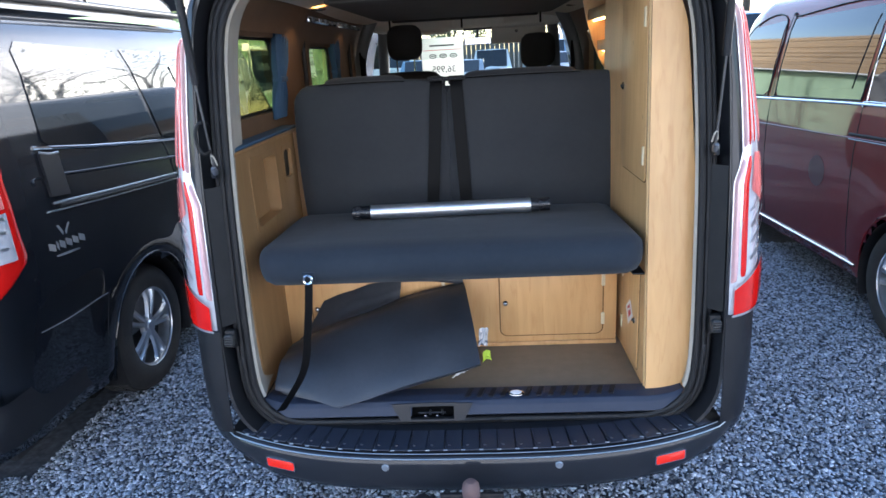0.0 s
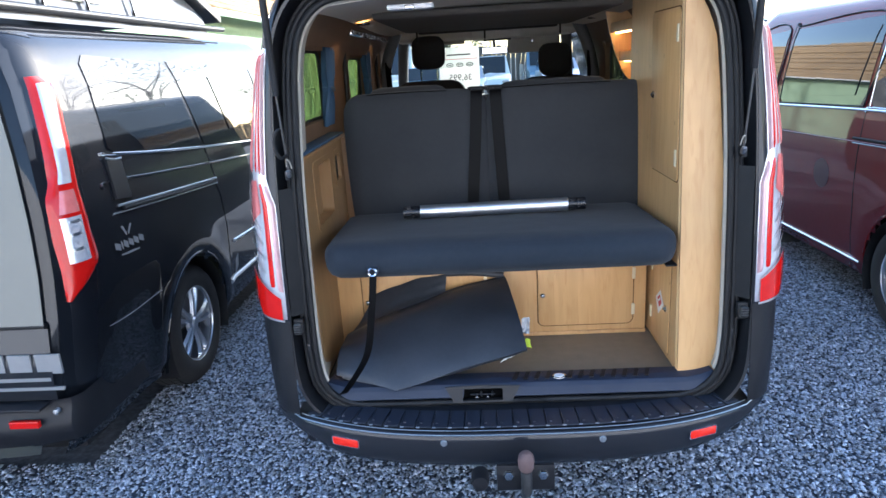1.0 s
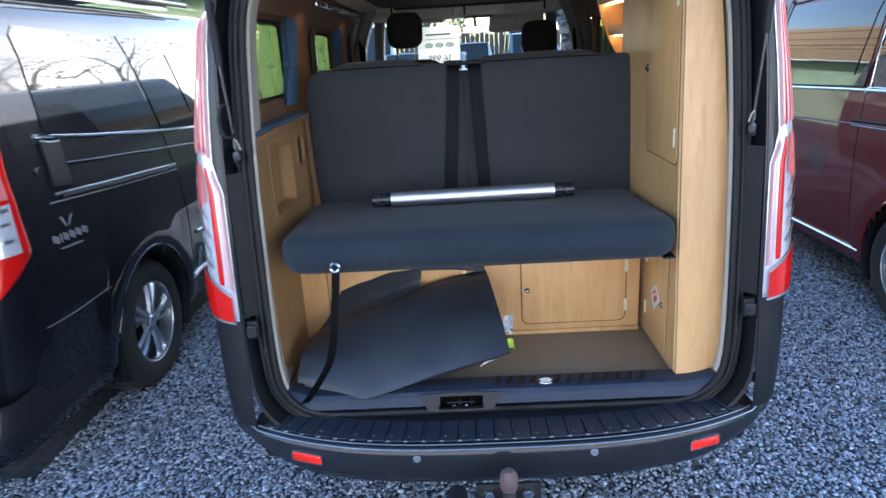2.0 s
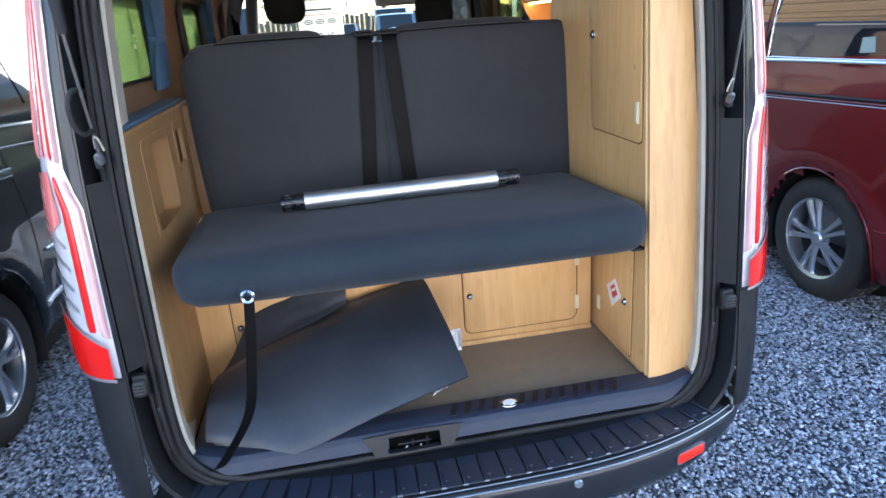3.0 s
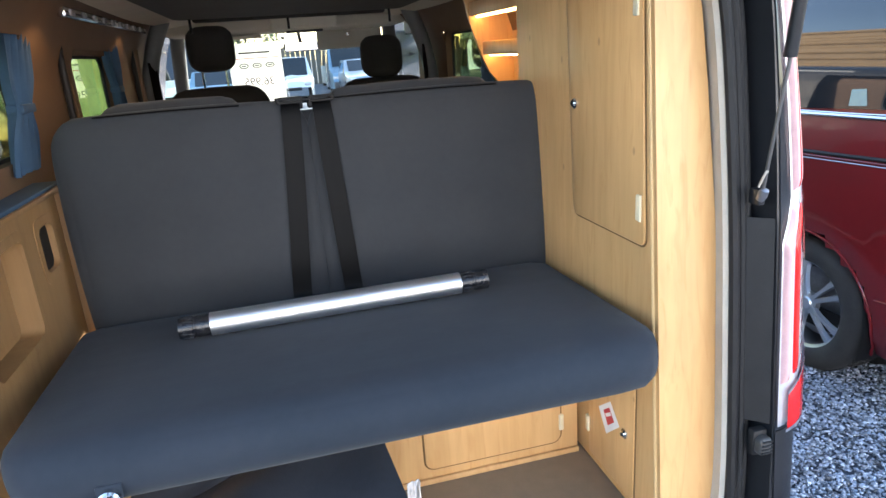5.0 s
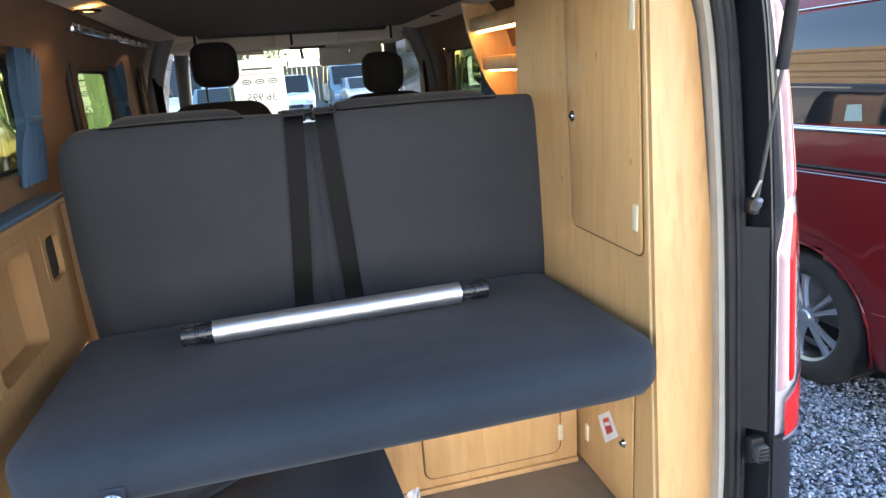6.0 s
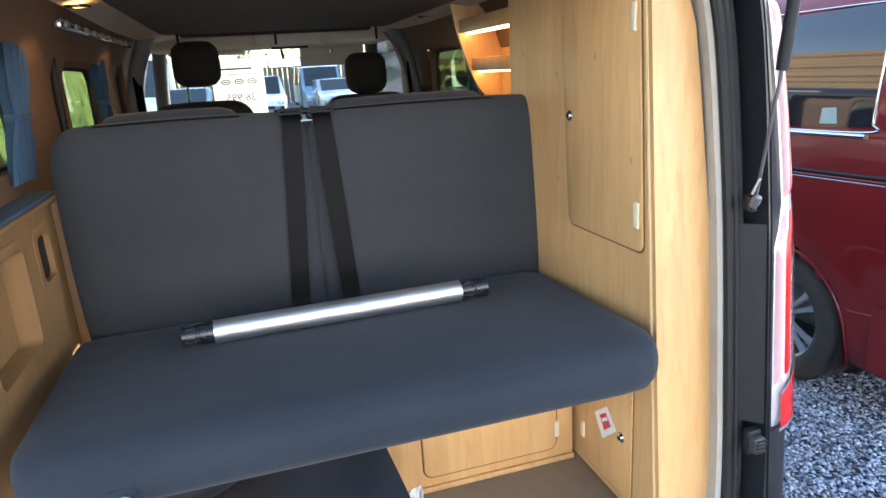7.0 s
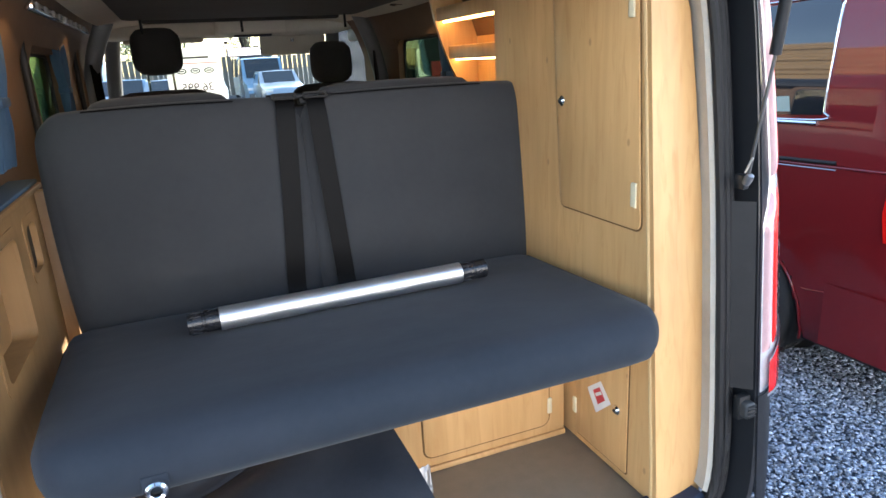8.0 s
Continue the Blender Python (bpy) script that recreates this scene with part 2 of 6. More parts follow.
M["dark_glass"] = material("glossy_privacy_glass", (0.012, 0.014, 0.016), 0.02, 0, (0.018, 0.02, 0.022), 2, 0.5, coat=0.7)
M["pink_lens"] = material("pale_red_lamp_lens", (0.75, 0.22, 0.2), 0.12, 0.1, (0.6, 0.12, 0.11), 45, 0.5, coat=1.0)
M["amber_light"] = glow("amber_downlight", (1.0, 0.55, 0.16), 2.2)
M["tinted"] = material("privacy_glass", (0.012, 0.014, 0.016), 0.02, 0, (0.018, 0.02, 0.022), 2, 0.5, coat=0.55)
M["pane"] = glass("window_glass", (0.86, 0.93, 0.9))
M["side_pane"] = glass("tinted_side_glass", (0.42, 0.46, 0.3))
M["white_ink"] = material("white_vinyl", (0.8, 0.8, 0.8), 0.5)
M["black_ink"] = material("black_vinyl", (0.03, 0.03, 0.035), 0.5)
M["red_ink"] = material("red_print", (0.6, 0.05, 0.06), 0.5)
M["silver_ink"] = material("silver_vinyl", (0.33, 0.33, 0.33), 0.4, 0.3)
M["hazard"] = material("lime_fabric", (0.55, 0.75, 0.05), 0.6)
M["ground"] = material("gravel_bed", (0.11, 0.125, 0.155), 0.85, 0, (0.022, 0.026, 0.034), 30, 0.9, 1.0, 45)
M["stones"] = material("bluish_gravel_stones", (0.205, 0.240, 0.300), 0.42, 0, (0.36, 0.39, 0.43), 30, 0.6, 0.3, 200, per="island")
M["green_wall"] = material("pale_green_render", (0.30, 0.42, 0.26), 0.85, 0, (0.25, 0.36, 0.22), 3, 0.6, 0.4, 60)
M["roof_tile"] = material("tan_roof", (0.42, 0.28, 0.13), 0.85, 0, (0.25, 0.16, 0.075), 14, 0.8, 0.5, 60)
M["fence"] = material("weathered_fence", (0.16, 0.14, 0.12), 0.8, 0, (0.1, 0.09, 0.08), 9, 0.7, 0.4, 60, per="object")
M["leaf"] = material("leaves", (0.05, 0.085, 0.025), 0.6, 0, (0.09, 0.11, 0.04), 4, 0.7, per="island")
# for the added wall that bounces sunlight into the van
M["bounce_pale"] = material("pale_bounce_grey", (0.60, 0.605, 0.63), 0.9, 0, (0.52, 0.525, 0.55), 2, 0.6, 0.3, 40)
M["bark"] = material("bark", (0.09, 0.07, 0.05), 0.9, 0, (0.05, 0.04, 0.03), 14, 0.7, 0.6, 40)

# paper price board lets the daylight through
bm_ = bpy.data.materials.new("translucent_card")
bm_.use_nodes = True
nn, ll = bm_.node_tree.nodes, bm_.node_tree.links
nn.remove(nn["Principled BSDF"])
d_, t_, a_ = nn.new("ShaderNodeBsdfDiffuse"), nn.new("ShaderNodeBsdfTranslucent"), nn.new("ShaderNodeMixShader")
d_.inputs["Color"].default_value, t_.inputs["Color"].default_value, a_.inputs[0].default_value = (0.8, 0.8, 0.78, 1), (0.8, 0.79, 0.75, 1), 0.6
ll.new(d_.outputs[0], a_.inputs[1])
ll.new(t_.outputs[0], a_.inputs[2])
ll.new(a_.outputs[0], nn["Material Output"].inputs["Surface"])
M["card"] = bm_


# ---- mesh tools ----
def link(name, bm, mat, parent=None, label="", smooth=True):
    me = bpy.data.meshes.new(name)
    bmesh.ops.recalc_face_normals(bm, faces=bm.faces)
    bm.to_mesh(me)
    bm.free()
    me.materials.append(mat)
    if smooth:
        for p in me.polygons:
            p.use_smooth = True
        me.set_sharp_from_angle(angle=radians(38))
    ob = new(name, me)
    ob.parent = parent
    if label:
        ob["label"] = label
    return ob


def part(name, bm, mat, parent, label="", smooth=True):
    return link(name, bm, mat, parent, label, smooth)


def thing(name, label, category, group="", kind="", m=None):
    ob = new(name)
    if m is not None:
        ob.matrix_world = m
    return tagged(ob, label, category, group, kind)


def box(x0, x1, y0, y1, z0, z1, bevel=0.004, seg=2, bm=None):
    bm = bm or bmesh.new()
    mtx = Matrix.LocRotScale(((x0 + x1) / 2, (y0 + y1) / 2, (z0 + z1) / 2), None, (abs(x1 - x0), abs(y1 - y0), abs(z1 - z0)))
    r = bmesh.ops.create_cube(bm, size=1.0, matrix=mtx)
    if bevel:
        es = list({e for v in r["verts"] for e in v.link_edges})
        bmesh.ops.bevel(bm, geom=es, offset=min(bevel, 0.45 * min(abs(x1 - x0), abs(y1 - y0), abs(z1 - z0))), segments=seg, profile=0.5, affect="EDGES")
    return bm


def grid(fn, nu, nv, hole=None, bm=None, us=None, vs=None):
    """A sheet from fn(u, v), u and v from 0 to 1, without the cells that hole(point) names."""
    bm = bm or bmesh.new()
    us = us if us is not None else [i / nu for i in range(nu + 1)]
    vs = vs if vs is not None else [j / nv for j in range(nv + 1)]
    rows = [[bm.verts.new(fn(u, v)) for v in vs] for u in us]
    for i in range(len(us) - 1):
        for j in range(len(vs) - 1):
            q = (rows[i][j], rows[i + 1][j], rows[i + 1][j + 1], rows[i][j + 1])
            if hole and hole(sum((w.co for w in q), Vector()) / 4):
                continue
            bm.faces.new(q)
    loose = [v for v in bm.verts if not v.link_faces]
    bmesh.ops.delete(bm, geom=loose, context="VERTS")
    return bm


def thicken(bm, t):
    bmesh.ops.recalc_face_normals(bm, faces=bm.faces)
    bmesh.ops.solidify(bm, geom=bm.faces[:], thickness=t)
    return bm


def rounded(w, h, r, n=5, cx=0.0, cy=0.0):
    """The outline of a rounded rectangle, counter-clockwise."""
    r = min(r, w / 2 - 1e-4, h / 2 - 1e-4)
    out = []
    for k, (sx, sy) in enumerate(((1, -1), (1, 1), (-1, 1), (-1, -1))):
        for i in range(n + 1):
            a = radians(-90 + 90 * k + 90 * i / n)
            out.append((cx + sx * (w / 2 - r) + r * math.cos(a), cy + sy * (h / 2 - r) + r * math.sin(a)))
    return out


def prism(outline, place, depth, bevel=0.0, bm=None):
    """An outline in 2D drawn out to a slab: place(a, b, d) gives the point, d from 0 to depth."""
    bm = bm or bmesh.new()
    cx = sum(p[0] for p in outline) / len(outline)
    cy = sum(p[1] for p in outline) / len(outline)
    rings = []

    def ring(d, inset):
        pts = []
        for a, b in outline:
            v = Vector((a - cx, b - cy))
            s = max(0.0, 1 - inset / max(v.length, 1e-6))
            pts.append(bm.verts.new(place(cx + v.x * s, cy + v.y * s, d)))
        return pts
    rings.append(ring(0, 0))
    if bevel:
        rings.append(ring(depth - bevel, 0))
        rings.append(ring(depth - bevel * 0.3, bevel * 0.3))
        rings.append(ring(depth, bevel))
    else:
        rings.append(ring(depth, 0))
    n = len(outline)
    for a, b in zip(rings, rings[1:]):
        for i in range(n):
            bm.faces.new((a[i], a[(i + 1) % n], b[(i + 1) % n], b[i]))
    bm.faces.new(rings[0][::-1])
    bm.faces.new(rings[-1])
    return bm


def frame_ring(outer, inner, place, depth, bm=None):
    """A frame between two outlines of the same number of points, drawn out by depth."""
    bm = bm or bmesh.new()
    n = len(outer)
    loops = [[bm.verts.new(place(a, b, d)) for a, b in o] for o, d in ((outer, 0), (outer, depth), (inner, depth), (inner, 0))]
    for k in range(4):
        p, q = loops[k], loops[(k + 1) % 4]
        for i in range(n):
            bm.faces.new((p[i], p[(i + 1) % n], q[(i + 1) % n], q[i]))
    return bm


def lathe(profile, axis="x", n=40, m=None, bm=None, closed=False):
    """Turns (radius, along) pairs round an axis."""
    bm = bm or bmesh.new()
    rings = []
    for i in range(n):
        a = 2 * math.pi * i / n
        c, s = math.cos(a), math.sin(a)
        pts = []
        for r, h in profile:
            p = {"x": Vector((h, r * c, r * s)), "y": Vector((r * c, h, r * s)), "z": Vector((r * c, r * s, h))}[axis]
            pts.append(bm.verts.new(m @ p if m else p))
        rings.append(pts)
    k = len(profile)
    for i in range(n):
        a, b = rings[i], rings[(i + 1) % n]
        for j in range(k if closed else k - 1):
            bm.faces.new((a[j], b[j], b[(j + 1) % k], a[(j + 1) % k]))
    bmesh.ops.remove_doubles(bm, verts=bm.verts, dist=1e-5)
    return bm


def pipe(points, radius, n=10, bm=None, flat=None, cap=True, up=None):
    """A tube along points; flat=(half width, half thickness) makes a strap."""
    bm = bm or bmesh.new()
    pts = [Vector(p) for p in points]
    rings = []
    ref = Vector(up) if up else Vector((0.13, 0.2, 1)).normalized()
    for i, p in enumerate(pts):
        d = (pts[min(i + 1, len(pts) - 1)] - pts[max(i - 1, 0)]).normalized()
        s = d.cross(ref)
        s = s.normalized() if s.length > 1e-4 else Vector((1, 0, 0))
        u = s.cross(d).normalized()
        r = radius[i] if isinstance(radius, (list, tuple)) else radius
        if flat:
            ring = [p + s * flat[0] * a + u * flat[1] * b for a, b in ((1, -1), (1, 1), (-1, 1), (-1, -1))]
        else:
            ring = [p + (s * math.cos(2 * math.pi * k / n) + u * math.sin(2 * math.pi * k / n)) * r for k in range(n)]
        rings.append([bm.verts.new(q) for q in ring])
    k = len(rings[0])
    for a, b in zip(rings, rings[1:]):
        for j in range(k):
            bm.faces.new((a[j], a[(j + 1) % k], b[(j + 1) % k], b[j]))
    if cap:
        bm.faces.new(rings[0][::-1])
        bm.faces.new(rings[-1])
    return bm


def smooth_line(pts, n=6):
    """Catmull-Rom through points."""
    P = [Vector(p) for p in pts]
    out = []
    for i in range(len(P) - 1):
        a, b, c, d = P[max(i - 1, 0)], P[i], P[i + 1], P[min(i + 2, len(P) - 1)]
        for k in range(n):
            t = k / n
            out.append(0.5 * (2 * b + (c - a) * t + (2 * a - 5 * b + 4 * c - d) * t * t + (3 * b - a - 3 * c + d) * t ** 3))
    out.append(P[-1])
    return out


def table(pairs, x):
    """Reads a value off a list of (x, value) pairs."""
    return float(np.interp(x, [p[0] for p in pairs], [p[1] for p in pairs]))


def cushion(x0, x1, y0, y1, z0, z1, r, puff=0.0, n=10):
    """A soft block: a rounded box whose faces swell a little."""
    bm = bmesh.new()
    bmesh.ops.create_cube(bm, size=2.0)
    bmesh.ops.subdivide_edges(bm, edges=bm.edges[:], cuts=n, use_grid_fill=True)
    h = Vector(((x1 - x0) / 2, (y1 - y0) / 2, (z1 - z0) / 2))
    c = Vector(((x1 + x0) / 2, (y1 + y0) / 2, (z1 + z0) / 2))
    rr = [min(a, q * 0.98) for a, q in zip(r if isinstance(r, tuple) else (r, r, r), h)]
    for v in bm.verts:
        # spread the cuts towards the edges so that the roundings are fine
        q = Vector([math.copysign(1 - (1 - abs(k)) ** 1.6, k) if abs(k) < 1 else k for k in v.co])
        p = Vector([q[i] * h[i] for i in range(3)])
        core = Vector([max(-(h[i] - rr[i]), min(h[i] - rr[i], p[i])) for i in range(3)])
        d = p - core
        dn = Vector([d[i] / rr[i] if rr[i] else 0 for i in range(3)])
        if dn.length > 1e-6:
            dn = dn / max(dn.length, max(abs(k) for k in dn) if dn.length < 1 else dn.length)
        p = core + Vector([dn[i] * rr[i] for i in range(3)])
        w = (1 - q.x ** 2) * (1 - q.y ** 2) + (1 - q.x ** 2) * (1 - q.z ** 2) + (1 - q.y ** 2) * (1 - q.z ** 2)
        p += Vector((q.x * puff * (1 - q.y ** 2) * (1 - q.z ** 2), q.y * puff * (1 - q.x ** 2) * (1 - q.z ** 2), q.z * puff * (1 - q.x ** 2) * (1 - q.y ** 2)))
        v.co = c + p
    return bm


def words(name, text, size, m, mat, parent, extrude=0.0008, align="CENTER"):
    cu = bpy.data.curves.new(name, "FONT")
    cu.body, cu.size, cu.extrude, cu.align_x, cu.align_y = text, size, extrude, align, "CENTER"
    tmp = bpy.data.objects.new(name, cu)
    scene.collection.objects.link(tmp)
    bpy.context.view_layer.update()
    me = bpy.data.meshes.new_from_object(tmp.evaluated_get(bpy.context.evaluated_depsgraph_get()))
    bpy.data.objects.remove(tmp)
    me.materials.clear()
    me.materials.append(mat)
    ob = new(name, me)
    ob.parent = parent
    ob.matrix_local = m
    return ob

# ---- the open rear of the van ----
OPEN = [(0, .515), (.50, .515), (.60, .523), (.665, .555), (.703, .62), (.716, .75), (.718, 1.0), (.716, 1.3), (.705, 1.55), (.69, 1.73), (.662, 1.83), (.60, 1.895), (.50, 1.915), (.25, 1.925), (0, 1.928)]


def lean(z):
    return 0.08 * max(0.0, z - 0.6)


def opening_loop():
    right = smooth_line([(x, z, 0) for x, z in OPEN], 4)
    pts = [(p.x, p.y) for p in right]
    return pts[:-1] + [(-x, z) for x, z in pts[::-1]][:-1]


LOOP = opening_loop()


def offset_loop(d):
    out, n = [], len(LOOP)
    for i in range(n):
        a, b = Vector(LOOP[i - 1]), Vector(LOOP[(i + 1) % n])
        t = (b - a).normalized()
        out.append((LOOP[i][0] + t.y * d, LOOP[i][1] - t.x * d))
    return out


def loft_loop(profile, low=0.0):
    """A moulding round the opening: profile is (outward, back) pairs."""
    bm = bmesh.new()
    rings = [[bm.verts.new((x, y + lean(z), z)) for x, z in offset_loop(d)] for d, y in profile]
    n = len(LOOP)
    for a, b in zip(rings, rings[1:]):
        for i in range(n):
            if min(LOOP[i][1], LOOP[(i + 1) % n][1]) >= low:
                bm.faces.new((a[i], a[(i + 1) % n], b[(i + 1) % n], b[i]))
    bmesh.ops.delete(bm, geom=[v for v in bm.verts if not v.link_faces], context="VERTS")
    return bm


SIDE = [(0.30, .93), (.45, .955), (.7, .972), (1.0, .975), (1.25, .962), (1.45, .935), (1.7, .885), (1.85, .84), (1.93, .79), (1.985, .68)]
JAMB = [(0.3, .80), (0.5, .80), (1.3, .80), (1.55, .79), (1.73, .775), (1.85, .755), (1.985, .70)]


def skin(side, z, u, out=0.0):
    """The van's rear corner: u from the door jamb (0) round to the flank (1)."""
    xi, xs = table(JAMB, z), table(SIDE, z)
    p0, p1, p2 = Vector((xi, .150)), Vector((xs - .012, .165)), Vector((xs, .55))
    p = p0 * (1 - u) ** 2 + p1 * 2 * u * (1 - u) + p2 * u * u
    t = (p1 - p0) * 2 * (1 - u) + (p2 - p1) * 2 * u
    nrm = Vector((t.y, -t.x)).normalized()
    p = p + nrm * out
    return Vector((side * p.x, p.y + lean(z), z))


WIN1 = (0.42, 1.16, 1.475, 1.80)      # side windows: y0, y1, z0, z1
WIN2 = (1.66, 2.26, 1.48, 1.77)
WIN3 = (1.85, 2.65, 1.47, 1.78)

van = thing("campervan", "dark grey campervan with its tailgate open on gravel", "campervan")
part("opening_trim", loft_loop([(.035, .40), (.022, .30), (.004, .222), (.0, .214), (.006, .205), (.02, .203)], .585), M["trim"], van, "pale grey felt edge trim")
for dd, rr, yy in ((.016, .0115, .198), (.036, .009, .199), (.053, .007, .205)):
    pts = [(x, yy + lean(z), z) for x, z in offset_loop(dd)]
    part("rubber_seal", pipe(pts + pts[:2], rr, 8, cap=False), M["rubber"], van, "black rubber door seal")
part("door_jamb", loft_loop([(.022, .215), (.034, .215), (.042, .245), (.070, .245), (.078, .175), (.080, .153), (.090, .150)]), M["jamb"], van, "dull grey painted door jamb")

for s, nm in ((-1, "left"), (1, "right")):
    bmq = grid(lambda u, v: skin(s, 0.50 + 1.485 * v, u), 14, 44)
    part("rear_pillar", thicken(bmq, -0.002), M["paint"], van)
    # black filler between jamb and lamp, lower corner
    zlo = grid(lambda u, v: skin(s, 0.50 + 0.355 * v, u * 0.55, .004), 8, 8)
    part("lower_corner_panel", thicken(zlo, 0.004), M["black_plastic"], van)

# flanks with their windows
def flank(side, wins):
    def fn(u, v):
        y, z = 0.55 + 4.0 * u, 0.44 + 1.54 * v
        return Vector((side * table(SIDE, z), y + lean(z) * (1 - u), z))

    def hole(p):
        if any(w[0] < p.y < w[1] + .5 and w[2] - .06 < p.z < w[3] + .04 for w in wins):
            return True
        return (p.y - 1.03) ** 2 + (p.z - .34) ** 2 < .39 ** 2
    return grid(fn, 100, 54, hole)


part("flank", flank(-1, [WIN1, WIN2]), M["paint"], van)
part("flank", flank(1, [WIN3]), M["paint"], van)
part("roof", thicken(grid(lambda u, v: Vector(((v - .5) * 1.37, .25 + 3.9 * u, 1.985 + .03 * (1 - (2 * v - 1) ** 2))), 12, 10), 0.004), M["paint"], van)


# tail lamps
def lamp_mesh(side, pieces, z0, z1, lo, hi, out, n=26, depth=0.012):
    """A lens on the rear corner between the edges lo(z) and hi(z), given along the corner."""
    def fn(u, v):
        z = z0 + (z1 - z0) * v
        a, b = table(lo, z), table(hi, z)
        uu = a + (b - a) * u
        bulge = out * (1 - (2 * u - 1) ** 4) * (1 - (2 * v - 1) ** 20)
        return skin(side, z, uu, 0.001 + bulge)
    return grid(fn, 12, n)


LO = [(.86, .02), (1.27, .02), (1.36, .13), (1.78, .11)]
HI = [(.86, .30), (.92, .47), (1.2, .50), (1.36, .46), (1.6, .38), (1.78, .24)]
def lamp_wedge(side, low, high, lo, hi, out, n=14):
    """A lens whose lower and upper edges run from low[0], high[0] at the jamb to low[1], high[1] at the flank."""
    def fn(u, v):
        za, zb = low[0] + (low[1] - low[0]) * u, high[0] + (high[1] - high[0]) * u
        z = za + (zb - za) * v
        a, b = table(lo, z), table(hi, z)
        return skin(side, z, a + (b - a) * u, 0.001 + out)
    return grid(fn, 12, n)


LENS_HI = [(.86, .28), (.92, .45), (1.2, .48), (1.36, .44)]
for s in (-1, 1):
    lamp = part("tail_lamp", lamp_mesh(s, 0, .86, 1.785, LO, HI, .014, 50), M["clear_lens"], van, "tall clear and red tail lamp")
    part("red_lens", lamp_wedge(s, (.866, .876), (.945, 1.035), [(.86, .045), (1.1, .045)], LENS_HI, .0185), M["red_lens"], lamp, "deep red lower lens")
    part("lens_rim", lamp_wedge(s, (.945, 1.035), (.952, 1.043), [(.86, .04), (1.1, .04)], LENS_HI, .0195, 3), M["alloy"], lamp, "bright line over the red lens")
    part("lens_rim", lamp_wedge(s, (.860, .868), (.867, .877), [(.86, .03), (1.1, .03)], LENS_HI, .0195, 3), M["alloy"], lamp, "bright line under the red lens")
    part("edge_strip", lamp_mesh(s, 0, .958, 1.345, [(.99, .03), (1.27, .03), (1.345, .125)], [(.99, .085), (1.27, .085), (1.345, .165)], .0165, 24), M["pale_lens"], lamp)
    part("red_strip", lamp_mesh(s, 0, .968, 1.36, [(.99, .095), (1.27, .095), (1.36, .185)], [(.99, .18), (1.27, .18), (1.36, .235)], .0170, 24), M["red_lens"], lamp)
    for (a0, a1), (b0, b1), mt, nm in (((.140, .117), (.178, .135), "pale_lens", "edge_strip"), ((.183, .138), (.208, .150), "red_lens", "red_strip"), ((.213, .152), (.250, .168), "pale_lens", "edge_strip"), ((.255, .170), (.280, .182), "red_lens", "red_strip"), ((.430, .222), (.452, .236), "pink_lens", "outer_strip")):
        part(nm, lamp_mesh(s, 0, 1.365, 1.775, [(1.365, a0), (1.775, a1)], [(1.365, b0), (1.775, b1)], .0172, 30), M[mt], lamp)
    part("indicator_lens", lamp_wedge(s, (1.245, 1.20), (1.355, 1.35), [(1.1, .195), (1.27, .195), (1.36, .245)], [(1.1, .40), (1.36, .40)], .0165, 8), M["pink_lens"], lamp, "salmon indicator lens")
    for k in range(4):
        z = 1.03 + .05 * k
        part("facet_rib", lamp_wedge(s, (z, z + .055), (z + .009, z + .064), [(1.0, .20), (1.3, .20)], [(1.0, .455), (1.3, .455)], .0165, 2), M["alloy"] if k % 2 else M["steel"], lamp)

# bumper
def by(x):
    return 0.15 * (abs(x) / 0.8) ** 3


def bumper_plan(u):
    """A point of the bumper's outer line; u from -1 to 1, the flank at the ends."""
    x = math.copysign(min(abs(u) / .8, 1) * .82, u)
    y = by(x)
    if abs(u) > .8:
        k = (abs(u) - .8) / .2
        ang = k * math.pi / 2
        x = math.copysign(.82 + .145 * math.sin(ang), u)
        y = by(.82) + .02 + .30 * k ** 1.6
    return x, y


BUMP = [(.335, .045), (.36, .018), (.385, .006), (.42, .0), (.455, .0), (.474, .004), (.482, .012)]
bm = bmesh.new()
rows = []
for i in range(81):
    x, y = bumper_plan(-1 + i / 40)
    lift = .5 * min(1, max(0, (abs(x) - .62) / .22)) ** 1.5
    rows.append([bm.verts.new((x * (1 - back * .3), y + back, z + (.482 - z) * lift)) for z, back in BUMP])
for a, b in zip(rows, rows[1:]):
    for j in range(len(BUMP) - 1):
        bm.faces.new((a[j], b[j], b[j + 1], a[j + 1]))
bumper = part("bumper", bm, M["paint"], van, "dark grey painted rear bumper")
# step pad along the top of the bumper
bm = grid(lambda u, v: Vector(((-1 + 2 * u) * .815, by((-1 + 2 * u) * .815) + .012 + (.165 - by((-1 + 2 * u) * .815) * .55) * v, .482 + .012 * min(1, 6 * v))), 60, 8)
M["step"] = material("step_plastic", (0.021, 0.026, 0.041), 0.34, 0, (0.034, 0.040, 0.056), 12, 0.6, 0.25, 500, rough_var=0.12)
part("step_pad", thicken(bm, .006), M["black_plastic"], bumper, "black ribbed step pad")
step_x = [-.728 + .056 * i for i in range(27)]
me_pad = None
